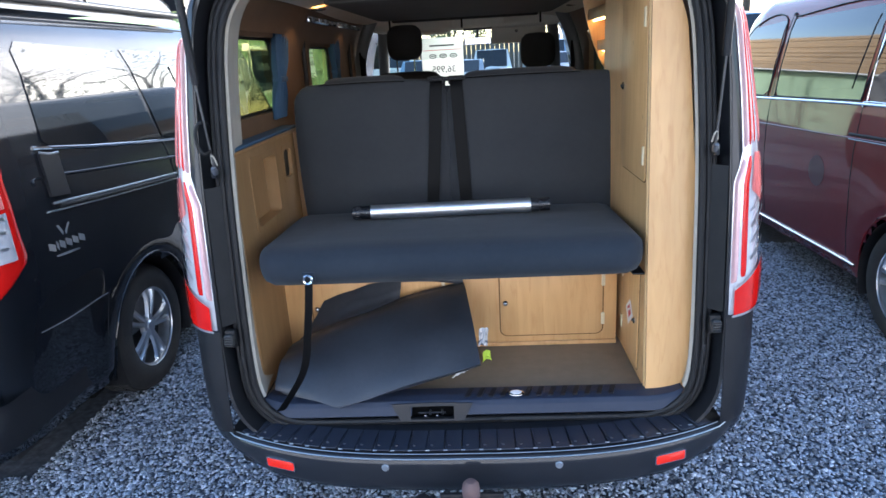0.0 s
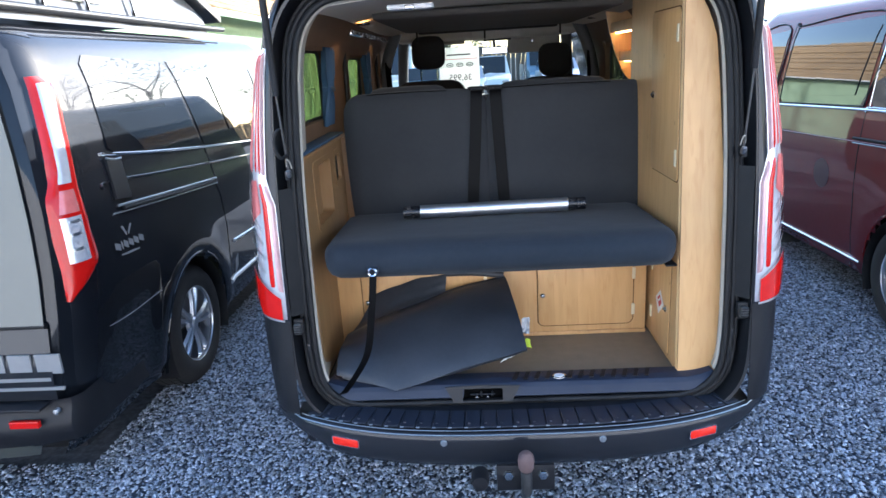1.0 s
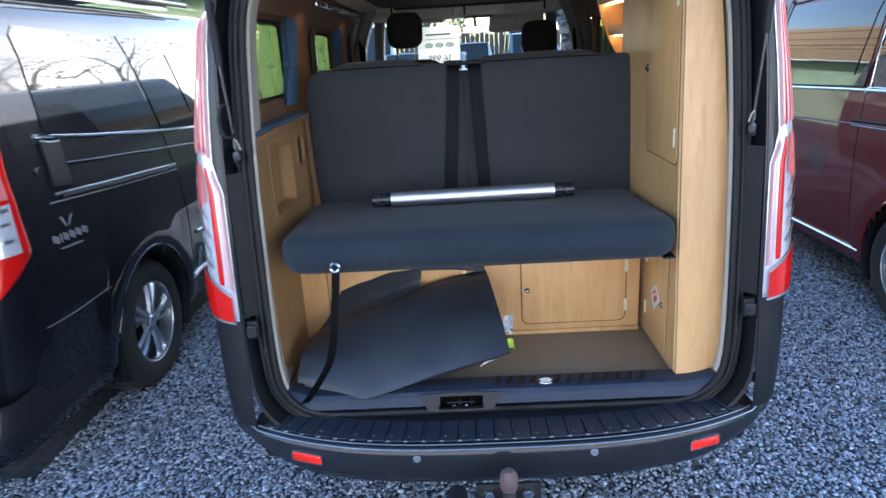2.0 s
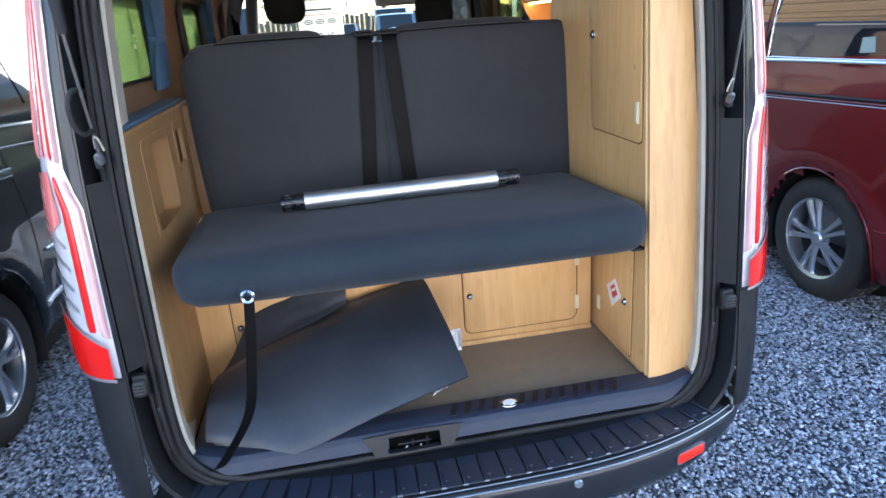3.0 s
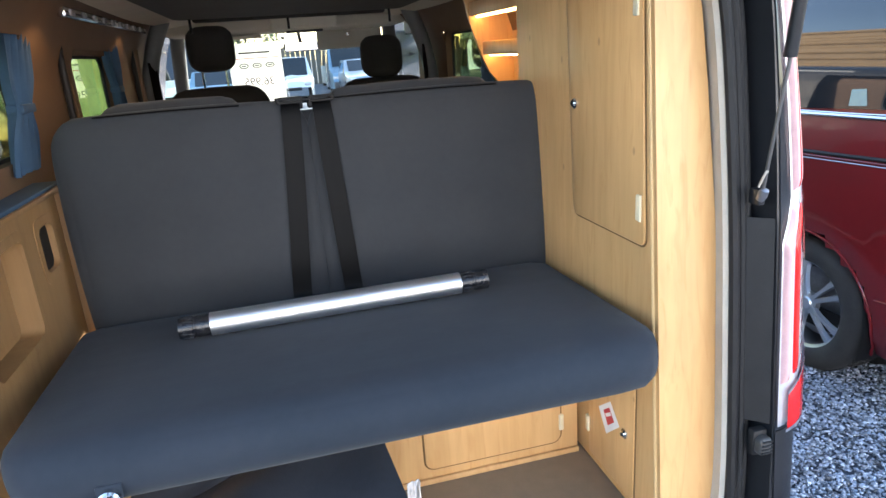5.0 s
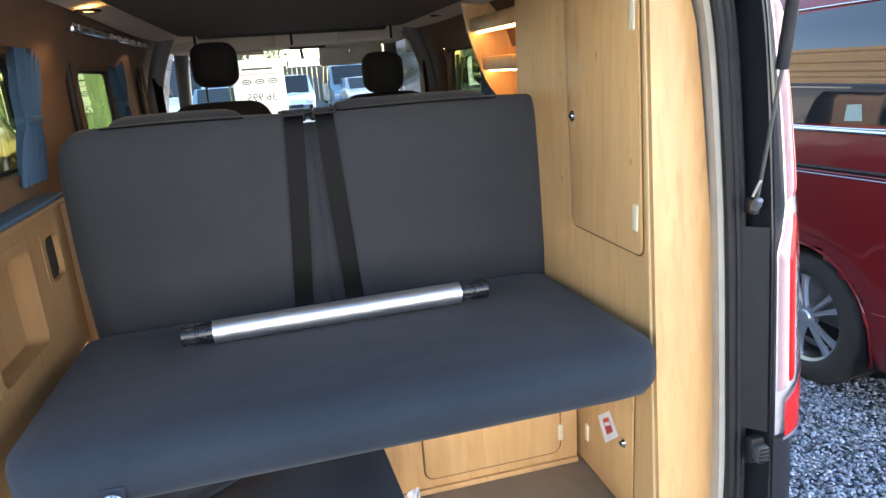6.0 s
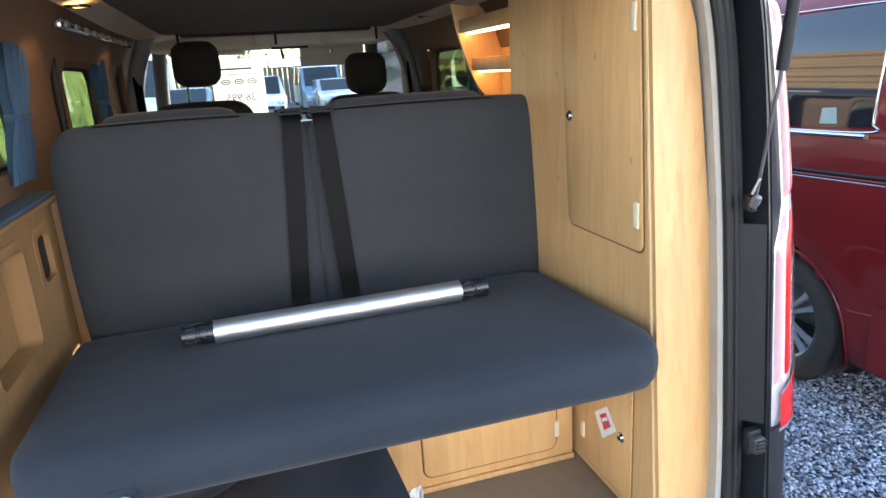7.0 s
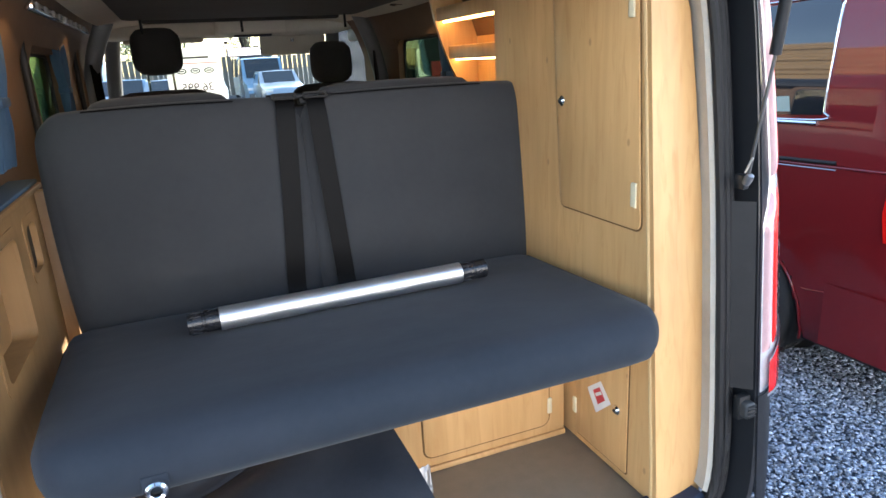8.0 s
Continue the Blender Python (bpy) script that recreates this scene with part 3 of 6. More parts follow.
for x in step_x:
    if me_pad is None:
        b = box(-.0262, .0262, -.056, .056, 0, .004, .0015, 1)
        box(-.0262, -.0232, -.056, .030, .003, .0065, .001, 1, b)
        lathe([(0.0001, .010), (.004, .0095), (.005, .006)], "z", 10, Matrix.Translation((-.012, -.030, -.002)), b)
        p = part("tread_pad", b, M["step"], bumper)
        me_pad = p.data
    else:
        p = new("tread_pad", me_pad)
        p.parent = bumper
    p.location = (x, by(x) + .082, .494)
    p.rotation_euler = (0, 0, math.atan(3 * .15 / .8 * (abs(x) / .8) ** 2) * (1 if x > 0 else -1))
for s in (-1, 1):
    def face_place(a, b, d, s=s):
        x = s * a
        return Vector((x, by(x) - .001 - d, b))
    part("reflector", prism(rounded(.098, .030, .006, 3, .626, .428), face_place, .007, .003), M["reflector"], bumper, "red bumper reflector")
    part("reflector_bezel", frame_ring(rounded(.104, .036, .008, 3, .626, .428), rounded(.098, .030, .006, 3, .626, .428), face_place, .005), M["chrome"], bumper)
    sx = s * .27
    part("parking_sensor", lathe([(.0001, -.006), (.010, -.005), (.0125, 0)], "y", 18, Matrix.Translation((sx, by(sx), .452))), M["silver_paint"], bumper)
# thin silver lines draw the highlights on the bumper's and step's edges
part("step_edge_line", pipe([(bumper_plan(-0.98 + 1.96 * i / 60)[0], bumper_plan(-0.98 + 1.96 * i / 60)[1] + .004, .4795) for i in range(61)], .0022, 6), M["silver_paint"], bumper, "pale drawn highlight along the bumper edge")

part("step_edge_line", pipe([(x_, by(x_) + .016, .4905) for x_ in np.linspace(-.80, .80, 50)], .0016, 6), M["silver_paint"], bumper, "pale drawn highlight along the step edge")
# small silver nubs stand in for glints where the tread edges catch light
me_nub = None
for x in step_x:
    if me_nub is None:
        p = part("worn_nub", box(-.0065, .0065, -.0025, .0025, 0, .004, .001, 1), M["silver_paint"], bumper, "pale nub drawing the glint on a tread edge")
        me_nub = p.data
    else:
        p = new("worn_nub", me_nub)
        p.parent = bumper
    p.location = (x - .024, by(x) + .026, .4955)

# tow bar
tow = thing("tow_bar", "black tow bar with a covered ball and bolts", "tow bar")
part("bracket", box(-.095, .095, -.10, -.085, .335, .43, .004), M["black_plastic"], tow)
part("neck", pipe(smooth_line([(0, .05, .30), (0, -.06, .31), (0, -.125, .35), (0, -.13, .43)], 5), .018, 12), material("worn_black_steel", (.09, .09, .092), .45, .6, (.03, .03, .03), 30, .6), tow)
part("ball_cap", lathe([(.0001, .502), (.014, .500), (.024, .488), (.027, .470), (.025, .445), (.02, .435)], "z", 20, Matrix.Translation((0, -.13, 0))), material("dusty_brown_cap", (.14, .09, .085), .7, 0, (.08, .05, .05), 30, .6), tow, "dusty brown ball cover")
for s in (-1, 1):
    part("bolt", lathe([(.0001, -.118), (.014, -.117), (.020, -.108), (.020, -.10)], "y", 6, Matrix.Translation((s * .056, 0, .40))), M["chrome"], tow)
part("socket", lathe([(.0001, -.12), (.026, -.118), (.03, -.10), (.03, -.06), (.0001, -.06)], "y", 20, Matrix.Translation((-.15, 0, .375))), M["black_plastic"], tow)

# load sill with its latch
def sill_fn(u, v):
    x = (-1 + 2 * u) * (.715 - .02 * v)
    prof = [(0, .203, .512), (.12, .19, .522), (.4, .205, .548), (.62, .215, .562), (.8, .245, .568), (1.0, .288, .568)]
    y = table([(p[0], p[1]) for p in prof], v)
    z = table([(p[0], p[2]) for p in prof], v)
    side = max(0, (abs(x) - .6) / .115)
    return Vector((x, y + .01 * side, z + .045 * side ** 2 * (1 - v * .6)))


latch_hole = lambda p: -.200 < p.x < -.058 and .511 < p.z < .550 and p.y < .21
sill = part("load_sill", grid(sill_fn, 150, 40, latch_hole), M["sill_plastic"], van, "scuffed dark plastic load sill")
for i in range(13):
    x = -.02 + .04 * i
    b = bmesh.new()
    vs = [b.verts.new(p) for p in ((x, .225, .5665), (x + .016, .225, .5665), (x + .032, .272, .5715), (x + .016, .272, .5715))]
    vs2 = [b.verts.new(v.co + Vector((0, 0, .005))) for v in vs]
    b.faces.new(vs2)
    for k in range(4):
        b.faces.new((vs[k], vs[(k + 1) % 4], vs2[(k + 1) % 4], vs2[k]))
    if not (.11 < x < .18):
        part("grip_rib", b, M["black_plastic"], sill)
    else:
        b.free()
# raised surround of the latch
def latch_place(a, b, d):
    return Vector((a, .1865 + (b - .512) * .40 - d, b))


out_l = [(-.236, .506), (-.130, .505), (-.024, .506), (.008, .558), (-.130, .562), (-.268, .558)]
in_l = [(-.203, .511), (-.130, .510), (-.057, .511), (-.057, .550), (-.130, .551), (-.203, .550)]
part("latch_surround", frame_ring(out_l, in_l, latch_place, .003), M["black_plastic"], sill)
latch = part("latch_recess", prism(rounded(.170, .060, .012, 4, -.130, .5305), lambda a, b, d: Vector((a, .226 - d, b)), .002), material("recess_black", (.002, .002, .002), .8, spec=.1), sill, "black latch recess")
for x in (-.152, -.112):
    part("latch_bolt", lathe([(.0001, .174), (.005, .175), (.0065, .179), (.0065, .19)], "y", 12, Matrix.Translation((x, 0.006, .524))), M["chrome"], latch)
    part("striker_post", box(x + .014, x + .020, .178, .19, .528, .546, .002), M["black_plastic"], latch)
part("striker", pipe([(-.175, .184, .536), (-.085, .184, .536)], .003, 8), M["black_plastic"], latch)
badge = part("maker_badge", prism([(.154 + .026 * math.cos(a / 20 * 2 * math.pi), .238 + .017 * math.sin(a / 20 * 2 * math.pi)) for a in range(20)], lambda a, b, d: Vector((a, b, .5685 + d + (b - .238) * .12)), .005, .002), M["chrome"], sill, "small pale oval badge")
part("badge_bar", prism([(.154 + .019 * math.cos(a / 16 * 2 * math.pi), .238 + .011 * math.sin(a / 16 * 2 * math.pi)) for a in range(16)], lambda a, b, d: Vector((a, b, .574 + d + (b - .238) * .12)), .001), M["white_ink"], badge)

# jamb hardware: gas struts, stops, hinges, cable
for s in (-1, 1):
    strut = part("gas_strut", pipe([(s * .745, .200, 1.375), (s * .742, .150, 1.66)], .0036, 10), M["strut"], van, "gas strut rod")
    part("strut_cylinder", pipe([(s * .742, .155, 1.635), (s * .728, .085, 2.07)], .0115, 14), M["black_plastic"], strut, "black strut cylinder")
    part("strut_socket", lathe([(.0001, -.014), (.008, -.012), (.010, 0), (.008, .012), (.0001, .014)], "z", 12, pose(s * .745, .198, 1.378, 30)), M["steel"], strut)
    part("strut_bracket", box(s * .748, s * .764, .21, .24, 1.352, 1.385, .004), M["jamb"], strut)
    stop = part("door_stop", cushion(s * .775 - .015, s * .775 + .015, .158, .19, .805, .848, .010), material("stop_rubber", (.05, .05, .05), .5, 0, (.03, .03, .03), 30, .6), van, "grey rubber door stop")
    part("stop_base", box(s * .756, s * .792, .178, .20, .796, .858, .006), M["rubber"], stop)
    for j in range(4):
        part("stop_rib", box(s * .762, s * .788, .1555, .160, .812 + .009 * j, .816 + .009 * j, .001, 1), M["rubber"], stop)
    part("jamb_pad", box(s * .748, s * .760, .201, .210, .70, .75, .003), M["jamb"], van)
    part("jamb_slot", box(s * .748, s * .760, .202, .210, .58, .68, .003), M["jamb"], van, "dull grey jamb insert")
    loop = smooth_line([(s * .742, .19, 1.52), (s * .755, .165, 1.525), (s * .768, .16, 1.50), (s * .768, .16, 1.46), (s * .755, .165, 1.435), (s * .742, .19, 1.44)], 5)
    if s < 0:
        part("jamb_grommet", pipe(loop, .006, 8), M["rubber"], van)
    part("cable", pipe(smooth_line([(s * .752, .205, 1.400), (s * .745, .190, 1.424), (s * .736, .186, 1.420), (s * .733, .196, 1.395)], 6), .0024, 8), M["trim"], van, "pale cable loop")
    part("black_filler", grid(lambda u, v: Vector((s * (.752 + .042 * u), .196 - .040 * u + lean(.87 + .45 * v), .87 + .45 * v)), 4, 10), M["rubber"], van)

# the raised tailgate overhead
gate = part("tailgate", thicken(grid(lambda u, v: Vector(((-1 + 2 * v) * (.78 - .05 * u), .27 - 1.28 * u, 2.0 + .36 * u + .05 * math.sin(u * 3.0))), 24, 16, lambda p: abs(p.x) < .60 and -.62 < p.y < -.08), -.04), M["paint"], van, "raised tailgate")
part("tailgate_glass", grid(lambda u, v: Vector(((-1 + 2 * v) * .62, -.05 - .60 * u, 2.09 + .20 * u)), 4, 4), M["pane"], gate)

# van floor and inner structure
part("floor_pan", box(-.74, .74, .29, 4.3, .50, .535, .0), M["jamb"], van)
part("vinyl_floor", box(-.725, .725, .285, 4.2, .5355, .553, .001), M["vinyl"], van, "brown vinyl floor")
# underbody closes the view below
part("underbody", box(-.80, .80, .16, 4.6, .36, .49, .03), M["black_plastic"], van)

# inner wall linings
def lining(side, wins):
    def fn(u, v):
        y, z = .34 + 3.0 * u, .56 + 1.38 * v
        return Vector((side * table([(.5, .79), (1.4, .80), (1.7, .80), (1.85, .75), (1.95, .66)], z), y + lean(z) * (1 - u), z))
    return grid(fn, 150, 50, lambda p: any(w[0] < p.y < w[1] and w[2] < p.z < w[3] for w in wins))


lw = thing("wall_left", "", "", kind="structure")
part("lining_panel", thicken(lining(-1, [WIN1, WIN2]), .012), M["lining"], lw, "brown lined van wall")
part("door_seal", pipe(smooth_line([(-.772, 1.50, 1.38), (-.772, 1.515, 1.60), (-.770, 1.53, 1.79), (-.765, 1.63, 1.852), (-.763, 2.10, 1.855), (-.765, 2.52, 1.850), (-.770, 2.66, 1.79), (-.772, 2.69, 1.60), (-.772, 2.69, 1.38)], 6), .011, 10), M["rubber"], lw, "black rubber seal round the side door")
part("pillar_trim", box(-.790, -.758, 2.72, 2.80, 1.30, 1.86, .012), M["lining"], lw)
part("door_latch", box(-.776, -.760, 1.72, 1.93, 1.826, 1.834, .002), M["chrome"], lw, "bright latch rail over the side window")
rw = thing("wall_right", "", "", kind="structure")
part("lining_panel", thicken(lining(1, [WIN3]), .012), M["lining"], rw, "brown lined van wall")
for wname, side, (y0, y1, z0, z1) in (("window_1", -1, WIN1), ("window_2", -1, WIN2), ("window_3", 1, WIN3)):
    w = thing(wname, "side window in a dark frame", "window", kind="structure")
    place = lambda a, b, d, side=side: Vector((side * (.785 + d), a, b))
    cy, cz = (y0 + y1) / 2, (z0 + z1) / 2
    part("window_frame", frame_ring(rounded(y1 - y0 + .05, z1 - z0 + .05, .06, 5, cy, cz), rounded(y1 - y0 - .03, z1 - z0 - .03, .05, 5, cy, cz), place, .045), M["lining"], w)
    part("gasket", frame_ring(rounded(y1 - y0 + .02, z1 - z0 + .02, .05, 5, cy, cz), rounded(y1 - y0 - .05, z1 - z0 - .05, .045, 5, cy, cz), lambda a, b, d, side=side: Vector((side * (.815 + d), a, b)), .012), M["rubber"], w)
    pane = part("pane", prism(rounded(y1 - y0, z1 - z0, .05, 5, cy, cz), lambda a, b, d, side=side: Vector((side * (.822 + d), a, b)), .004), M["side_pane"], w)
    pane.visible_shadow = False

# ceiling
ceil = part("ceiling", thicken(grid(lambda u, v: Vector(((-1 + 2 * v) * .66, .33 + 3.5 * u, 1.935 - .03 * (2 * v - 1) ** 4 + .01 * math.sin(u * 9))), 60, 16), .012), M["headliner"], None)
tagged(ceil, kind="structure")
bed = thing("roof_bed_board", "dark cloth-covered roof bed board under the ceiling", "bed board")
part("board", cushion(-.54, .54, 1.0, 2.55, 1.893, 1.928, .014, .002), M["taupe"], bed)
for x, y in ((-.46, 2.45), (-.02, 2.56), (.46, 2.45)):
    part("strap", box(x - .006, x + .006, y - .004, y + .004, 1.832, 1.90, .002), M["webbing"], bed)
part("front_lip", box(-.46, .46, 2.55, 2.59, 1.882, 1.92, .012), M["dark_cloth"], bed)
light_bar = thing("ceiling_lamp_panel", "pale ceiling lamp panel near the tailgate", "ceiling lamp")
part("diffuser", box(-.40, -.24, .42, .50, 1.888, 1.905, .005), M["white_ink"], light_bar)
part("switch", box(-.335, -.305, .40, .412, 1.885, 1.9, .003), M["chrome"], light_bar)
for k, (x, y) in enumerate(((-.615, 1.248), (-.643, 2.34), (.592, 2.02))):
    dl = thing("downlight", "small round amber ceiling downlight, lit", "downlight", "amber downlights")
    z = 1.899
    part("bezel", lathe([(.034, z), (.034, z - .006), (.026, z - .008), (.024, z - .003)], "z", 24, Matrix.Translation((x, y, 0))), M["chrome"], dl)
    part("lens", lathe([(.0001, z - .004), (.024, z - .004), (.0245, z)], "z", 20, Matrix.Translation((x, y, 0))), M["amber_light"], dl)
    lamp = new("downlight_light", bpy.data.lights.new("downlight_light", "SPOT"))
    lamp.data.energy, lamp.data.color, lamp.data.spot_size, lamp.data.shadow_soft_size = 0.28, (1, .62, .28), radians(130), .02
    lamp.matrix_world = look((x, y, z - .012), (x, y, 0))
# curtain rail over the side door
rail = thing("curtain_rail", "silver curtain track above the side door", "curtain rail")
part("track", box(-.722, -.698, 1.40, 2.75, 1.855, 1.885, .004), M["chrome"], rail)
for i in range(9):
    part("glider", box(-.700, -.692, 1.45 + .14 * i, 1.49 + .14 * i, 1.860, 1.880, .003), M["grey_trim"], rail)

# ---- furniture ----
seat = thing("bench_seat", "wide charcoal fabric bench seat raised on a wooden base", "bench seat")


def seat_cushion():
    bm = cushion(-.675, .570, .185, .90, .985, 1.118, (.05, .07, .062), .006, 16)
    for v in bm.verts:
        k = (v.co.y - .185) / .715
        v.co.z -= .045 * max(0, k) * (1 if v.co.z > 1.05 else .2)
        # front corners rounded in plan
        e = max(0, (abs(v.co.x + .0525) - .53) / .09)
        v.co.y += .05 * e * e * max(0, 1 - k * 3)
        v.co.x += (.018 if v.co.x > 0 else -.034) * k
    return bm


part("cushion", seat_cushion(), M["fabric_seat"], seat, "navy-black cloth seat cushion")
part("bed_board", box(-.64, .52, .31, .90, .965, .992, .004), M["black_plastic"], seat)


def backrest(x0, x1, wide):
    bm = cushion(x0, x1, 0, .11, -.085, .535, (.07, .032, .08), .010, 16)
    for v in bm.verts:
        # the outer edge draws in towards the foot
        k = max(0.0, min(1.0, v.co.z / .5))
        if wide > 0 and v.co.x > (x0 + x1) / 2:
            v.co.x += .036 * k ** .5 + .009 * math.sin(math.pi * k)
        if wide < 0 and v.co.x < (x0 + x1) / 2:
            v.co.x += .018 * (1 - k) ** 1.5
    return bm


lean_back = pose(0, .885, 1.056, -6.5)
for x0, x1, nm in ((-.692, -.061, "left"), (-.061, .604, "right")):
    b = part("backrest", backrest(x0, x1, -1 if nm == "left" else 1), M["fabric"], seat, "charcoal woven backrest")
    b.matrix_local = lean_back
    hx0, hx1 = (x0 + .11, x1 - .17) if nm == "left" else (x0 + .06, x1 - .13)
    h = part("head_bolster", cushion(hx0, hx1, .045, .165, .43, .565, .045, .004, 8), M["fabric"], b)
    seam = part("seam", pipe(smooth_line([(hx0, .012, .533), ((hx0 + hx1) / 2, .008, .535), (hx1, .012, .533)], 6), .002, 6), M["webbing"], b)
fill = part("centre_panel", cushion(-.14, .02, .03, .10, .0, .51, (.02, .02, .03), 0, 6), M["fabric"], seat)
fill.matrix_local = lean_back
# belts
for k, (xt, xb) in enumerate(((-.102, -.136), (-.020, .001))):
    pts = smooth_line([(xt, 1.0, 1.572), (xt, .962, 1.580), (xt * 1.01, .934, 1.552), (xt * .6 + xb * .4, .907, 1.36), (xb, .878, 1.10), (xb, .862, 1.07)], 6)
    belt = thing("seat_belt", "black webbing seat belt over the backrest", "seat belt", "seat belts")
    bm = bmesh.new()
    rowsv = []
    for i, p in enumerate(pts):
        rowsv.append([bm.verts.new(p + Vector((dx, 0, 0))) for dx in (-.025, .025)])
    for a, b in zip(rowsv, rowsv[1:]):
        bm.faces.new((a[0], a[1], b[1], b[0]))
    part("webbing", thicken(bm, .0025), M["webbing"], belt)
    part("belt_guide", frame_ring(rounded(.066, .017, .007, 4, xt, 1.588), rounded(.054, .006, .0025, 4, xt, 1.588), lambda a, b, d: Vector((a, .938 + d, b)), .012), material("gloss_black", (.004, .004, .004), .35, spec=.12), belt, "shiny black belt guide")
bar = thing("belt_bar", "black steel belt bar behind the backrest", "bar")
part("bar", pipe([(-.14, 1.01, 1.583), (.02, 1.01, 1.583)], .009, 10), M["black_plastic"], bar)
for x in (-.102, -.020):
    part("bracket", box(x - .035, x + .035, .99, 1.03, 1.560, 1.580, .005), M["black_plastic"], bar)

# grommet and strap
strap = thing("pull_strap", "black webbing pull strap hanging from an eyelet", "strap")
part("eyelet", lathe([(.009, .170), (.0095, .164), (.014, .161), (.0175, .165), (.0175, .178)], "y", 24, Matrix.Translation((-.49, 0, 1.027))), M["chrome"], strap, "bright metal eyelet")
part("tab", box(-.512, -.470, .178, .187, 1.018, 1.048, .003), M["fabric_seat"], strap)
pts = smooth_line([(-.489, .172, 1.02), (-.497, .166, .94), (-.511, .160, .84), (-.524, .156, .76), (-.546, .156, .70), (-.590, .162, .63), (-.632, .172, .572), (-.655, .190, .552)], 7)
bm = bmesh.new()
rowsv = [[bm.verts.new(p + Vector((dx, dx * .3 * i / len(pts), 0))) for dx in (-.0125, .0125)] for i, p in enumerate(pts)]
for a, b in zip(rowsv, rowsv[1:]):
    bm.faces.new((a[0], a[1], b[1], b[0]))
part("webbing", thicken(bm, .002), M["webbing"], strap)

# the table leg on the seat
M["cap"] = material("glossy_black_cap", (0.012, 0.012, 0.014), 0.22, 0, (0.03, 0.03, 0.033), 60, 0.5, 0.1, 300, spec=0.6)
leg = thing("table_leg_tube", "silver aluminium table leg tube with black ends on the seat", "table leg")
a, b = Vector((-.418, .617, 1.128)), Vector((.312, .626, 1.131))
ax = (b - a).normalized()
mleg = Matrix.Translation(a) @ Vector((1, 0, 0)).rotation_difference(ax).to_matrix().to_4x4()
L = (b - a).length
part("tube", lathe([(.024, .068), (.0265, .068), (.0265, L - .070), (.024, L - .070)], "x", 36, mleg), M["tube"], leg)
for f, g in ((0, .069), (L - .071, L)):
    part("end_cap", lathe([(.0001, f + .004), (.019, f + .004), (.0235, f), (.0235, f + .004), (.0245, f + .030), (.0225, f + .032), (.0225, f + .036), (.0245, f + .038), (.0245, g), (.0001, g)], "x", 28, mleg), M["cap"], leg, "black ridged plastic end")
    for k in range(10):
        an = k / 10 * 2 * math.pi
        part("grip_fin", box(f + .006, f + .030, -.0015, .0015, .0235, .0262, .0005, 1), M["cap"], leg).matrix_local = mleg @ pose(0, 0, 0, math.degrees(an))

# wardrobe at the right of the opening
ward = thing("wardrobe", "tall maple wardrobe cabinet beside the tailgate opening", "wardrobe")
WX = .588


def end_y(z):
    return .272 + .075 * max(0, z - .6)


ZW0, ZW1 = .556, 1.915


def end_fn(u, v):
    z = ZW0 + (ZW1 - ZW0) * v
    xo = table([(.55, .722), (.68, .735), (1.0, .733), (1.3, .727), (1.6, .705), (1.75, .69), (1.85, .65), (1.92, .60)], z)
    return Vector((WX + (xo - WX) * u, end_y(z), z))


part("end_panel", thicken(grid(end_fn, 6, 30), .018), M["wood"], ward, "pale maple end panel")
part("post_edge", pipe([(WX + .002, end_y(z) + .001, z) for z in np.linspace(ZW0, ZW1, 12)], .006, 8), M["edge"], ward)


def side_fn(u, v):
    z = ZW0 + (ZW1 - ZW0) * v
    y0 = end_y(z) + .004
    return Vector((WX, y0 + (1.075 - y0) * u, z))


part("side_panel", thicken(grid(side_fn, 20, 30), -.016), M["wood"], ward)


def door_place(off):
    return lambda a, b, d: Vector((WX - off - d, a, b))


def shear_rect(y0, y1, z0, z1, r, k):
    """A rounded rectangle whose upright edges follow the leaning post."""
    return [(a + k * (b - z0), b) for a, b in rounded(y1 - y0, z1 - z0, r, 5, (y0 + y1) / 2, (z0 + z1) / 2)]


up = part("upper_door", prism(shear_rect(.345, .690, 1.252, 1.838, .022, .06), door_place(.0005), .0045, .0025), M["wood"], ward, "maple upper door")
part("door_gap", frame_ring(shear_rect(.3405, .6945, 1.2475, 1.8425, .025, .06), shear_rect(.345, .690, 1.252, 1.838, .022, .06), door_place(0), .001), material("dark_gap", (.16, .085, .03), .9), up)
for z in (1.335, 1.755):
    hg = part("hinge", prism(rounded(.016, .058, .003, 2, .366 + .06 * (z - 1.25), z), door_place(.003), .006, .002), M["hinge"], up, "cream hinge")
    part("hinge_pin", pipe([(WX - .008, .356 + .06 * (z - 1.25), z - .029), (WX - .008, .356 + .06 * (z - 1.25), z + .029)], .003, 8), M["hinge"], hg)
def lock(y, z, parent):
    lk = part("push_lock", lathe([(.0001, -.010), (.008, -.009), (.011, -.006), (.0135, -.004), (.0135, 0)], "x", 20, Matrix.Translation((WX - .004, y, z))), M["chrome"], parent, "small chrome push lock")
    part("lock_core", lathe([(.0001, -.0125), (.0045, -.012), (.0045, -.009)], "x", 12, Matrix.Translation((WX - .004, y, z))), M["black_plastic"], lk)


lock(.676, 1.537, up)
low = part("lower_door", prism(shear_rect(.372, .605, .578, .95, .006, .0), door_place(.0005), .0045, .0025), M["wood"], ward, "maple lower door")
part("door_gap", frame_ring(shear_rect(.3675, .6095, .5735, .955, .009, .0), shear_rect(.372, .605, .578, .95, .006, .0), door_place(0), .001), bpy.data.materials["dark_gap"], low)
lock(.412, .750, low)
for z in (.665, .87):
    part("hinge", prism(rounded(.016, .05, .003, 2, .608, z), door_place(.003), .006, .002), M["hinge"], low, "cream hinge")
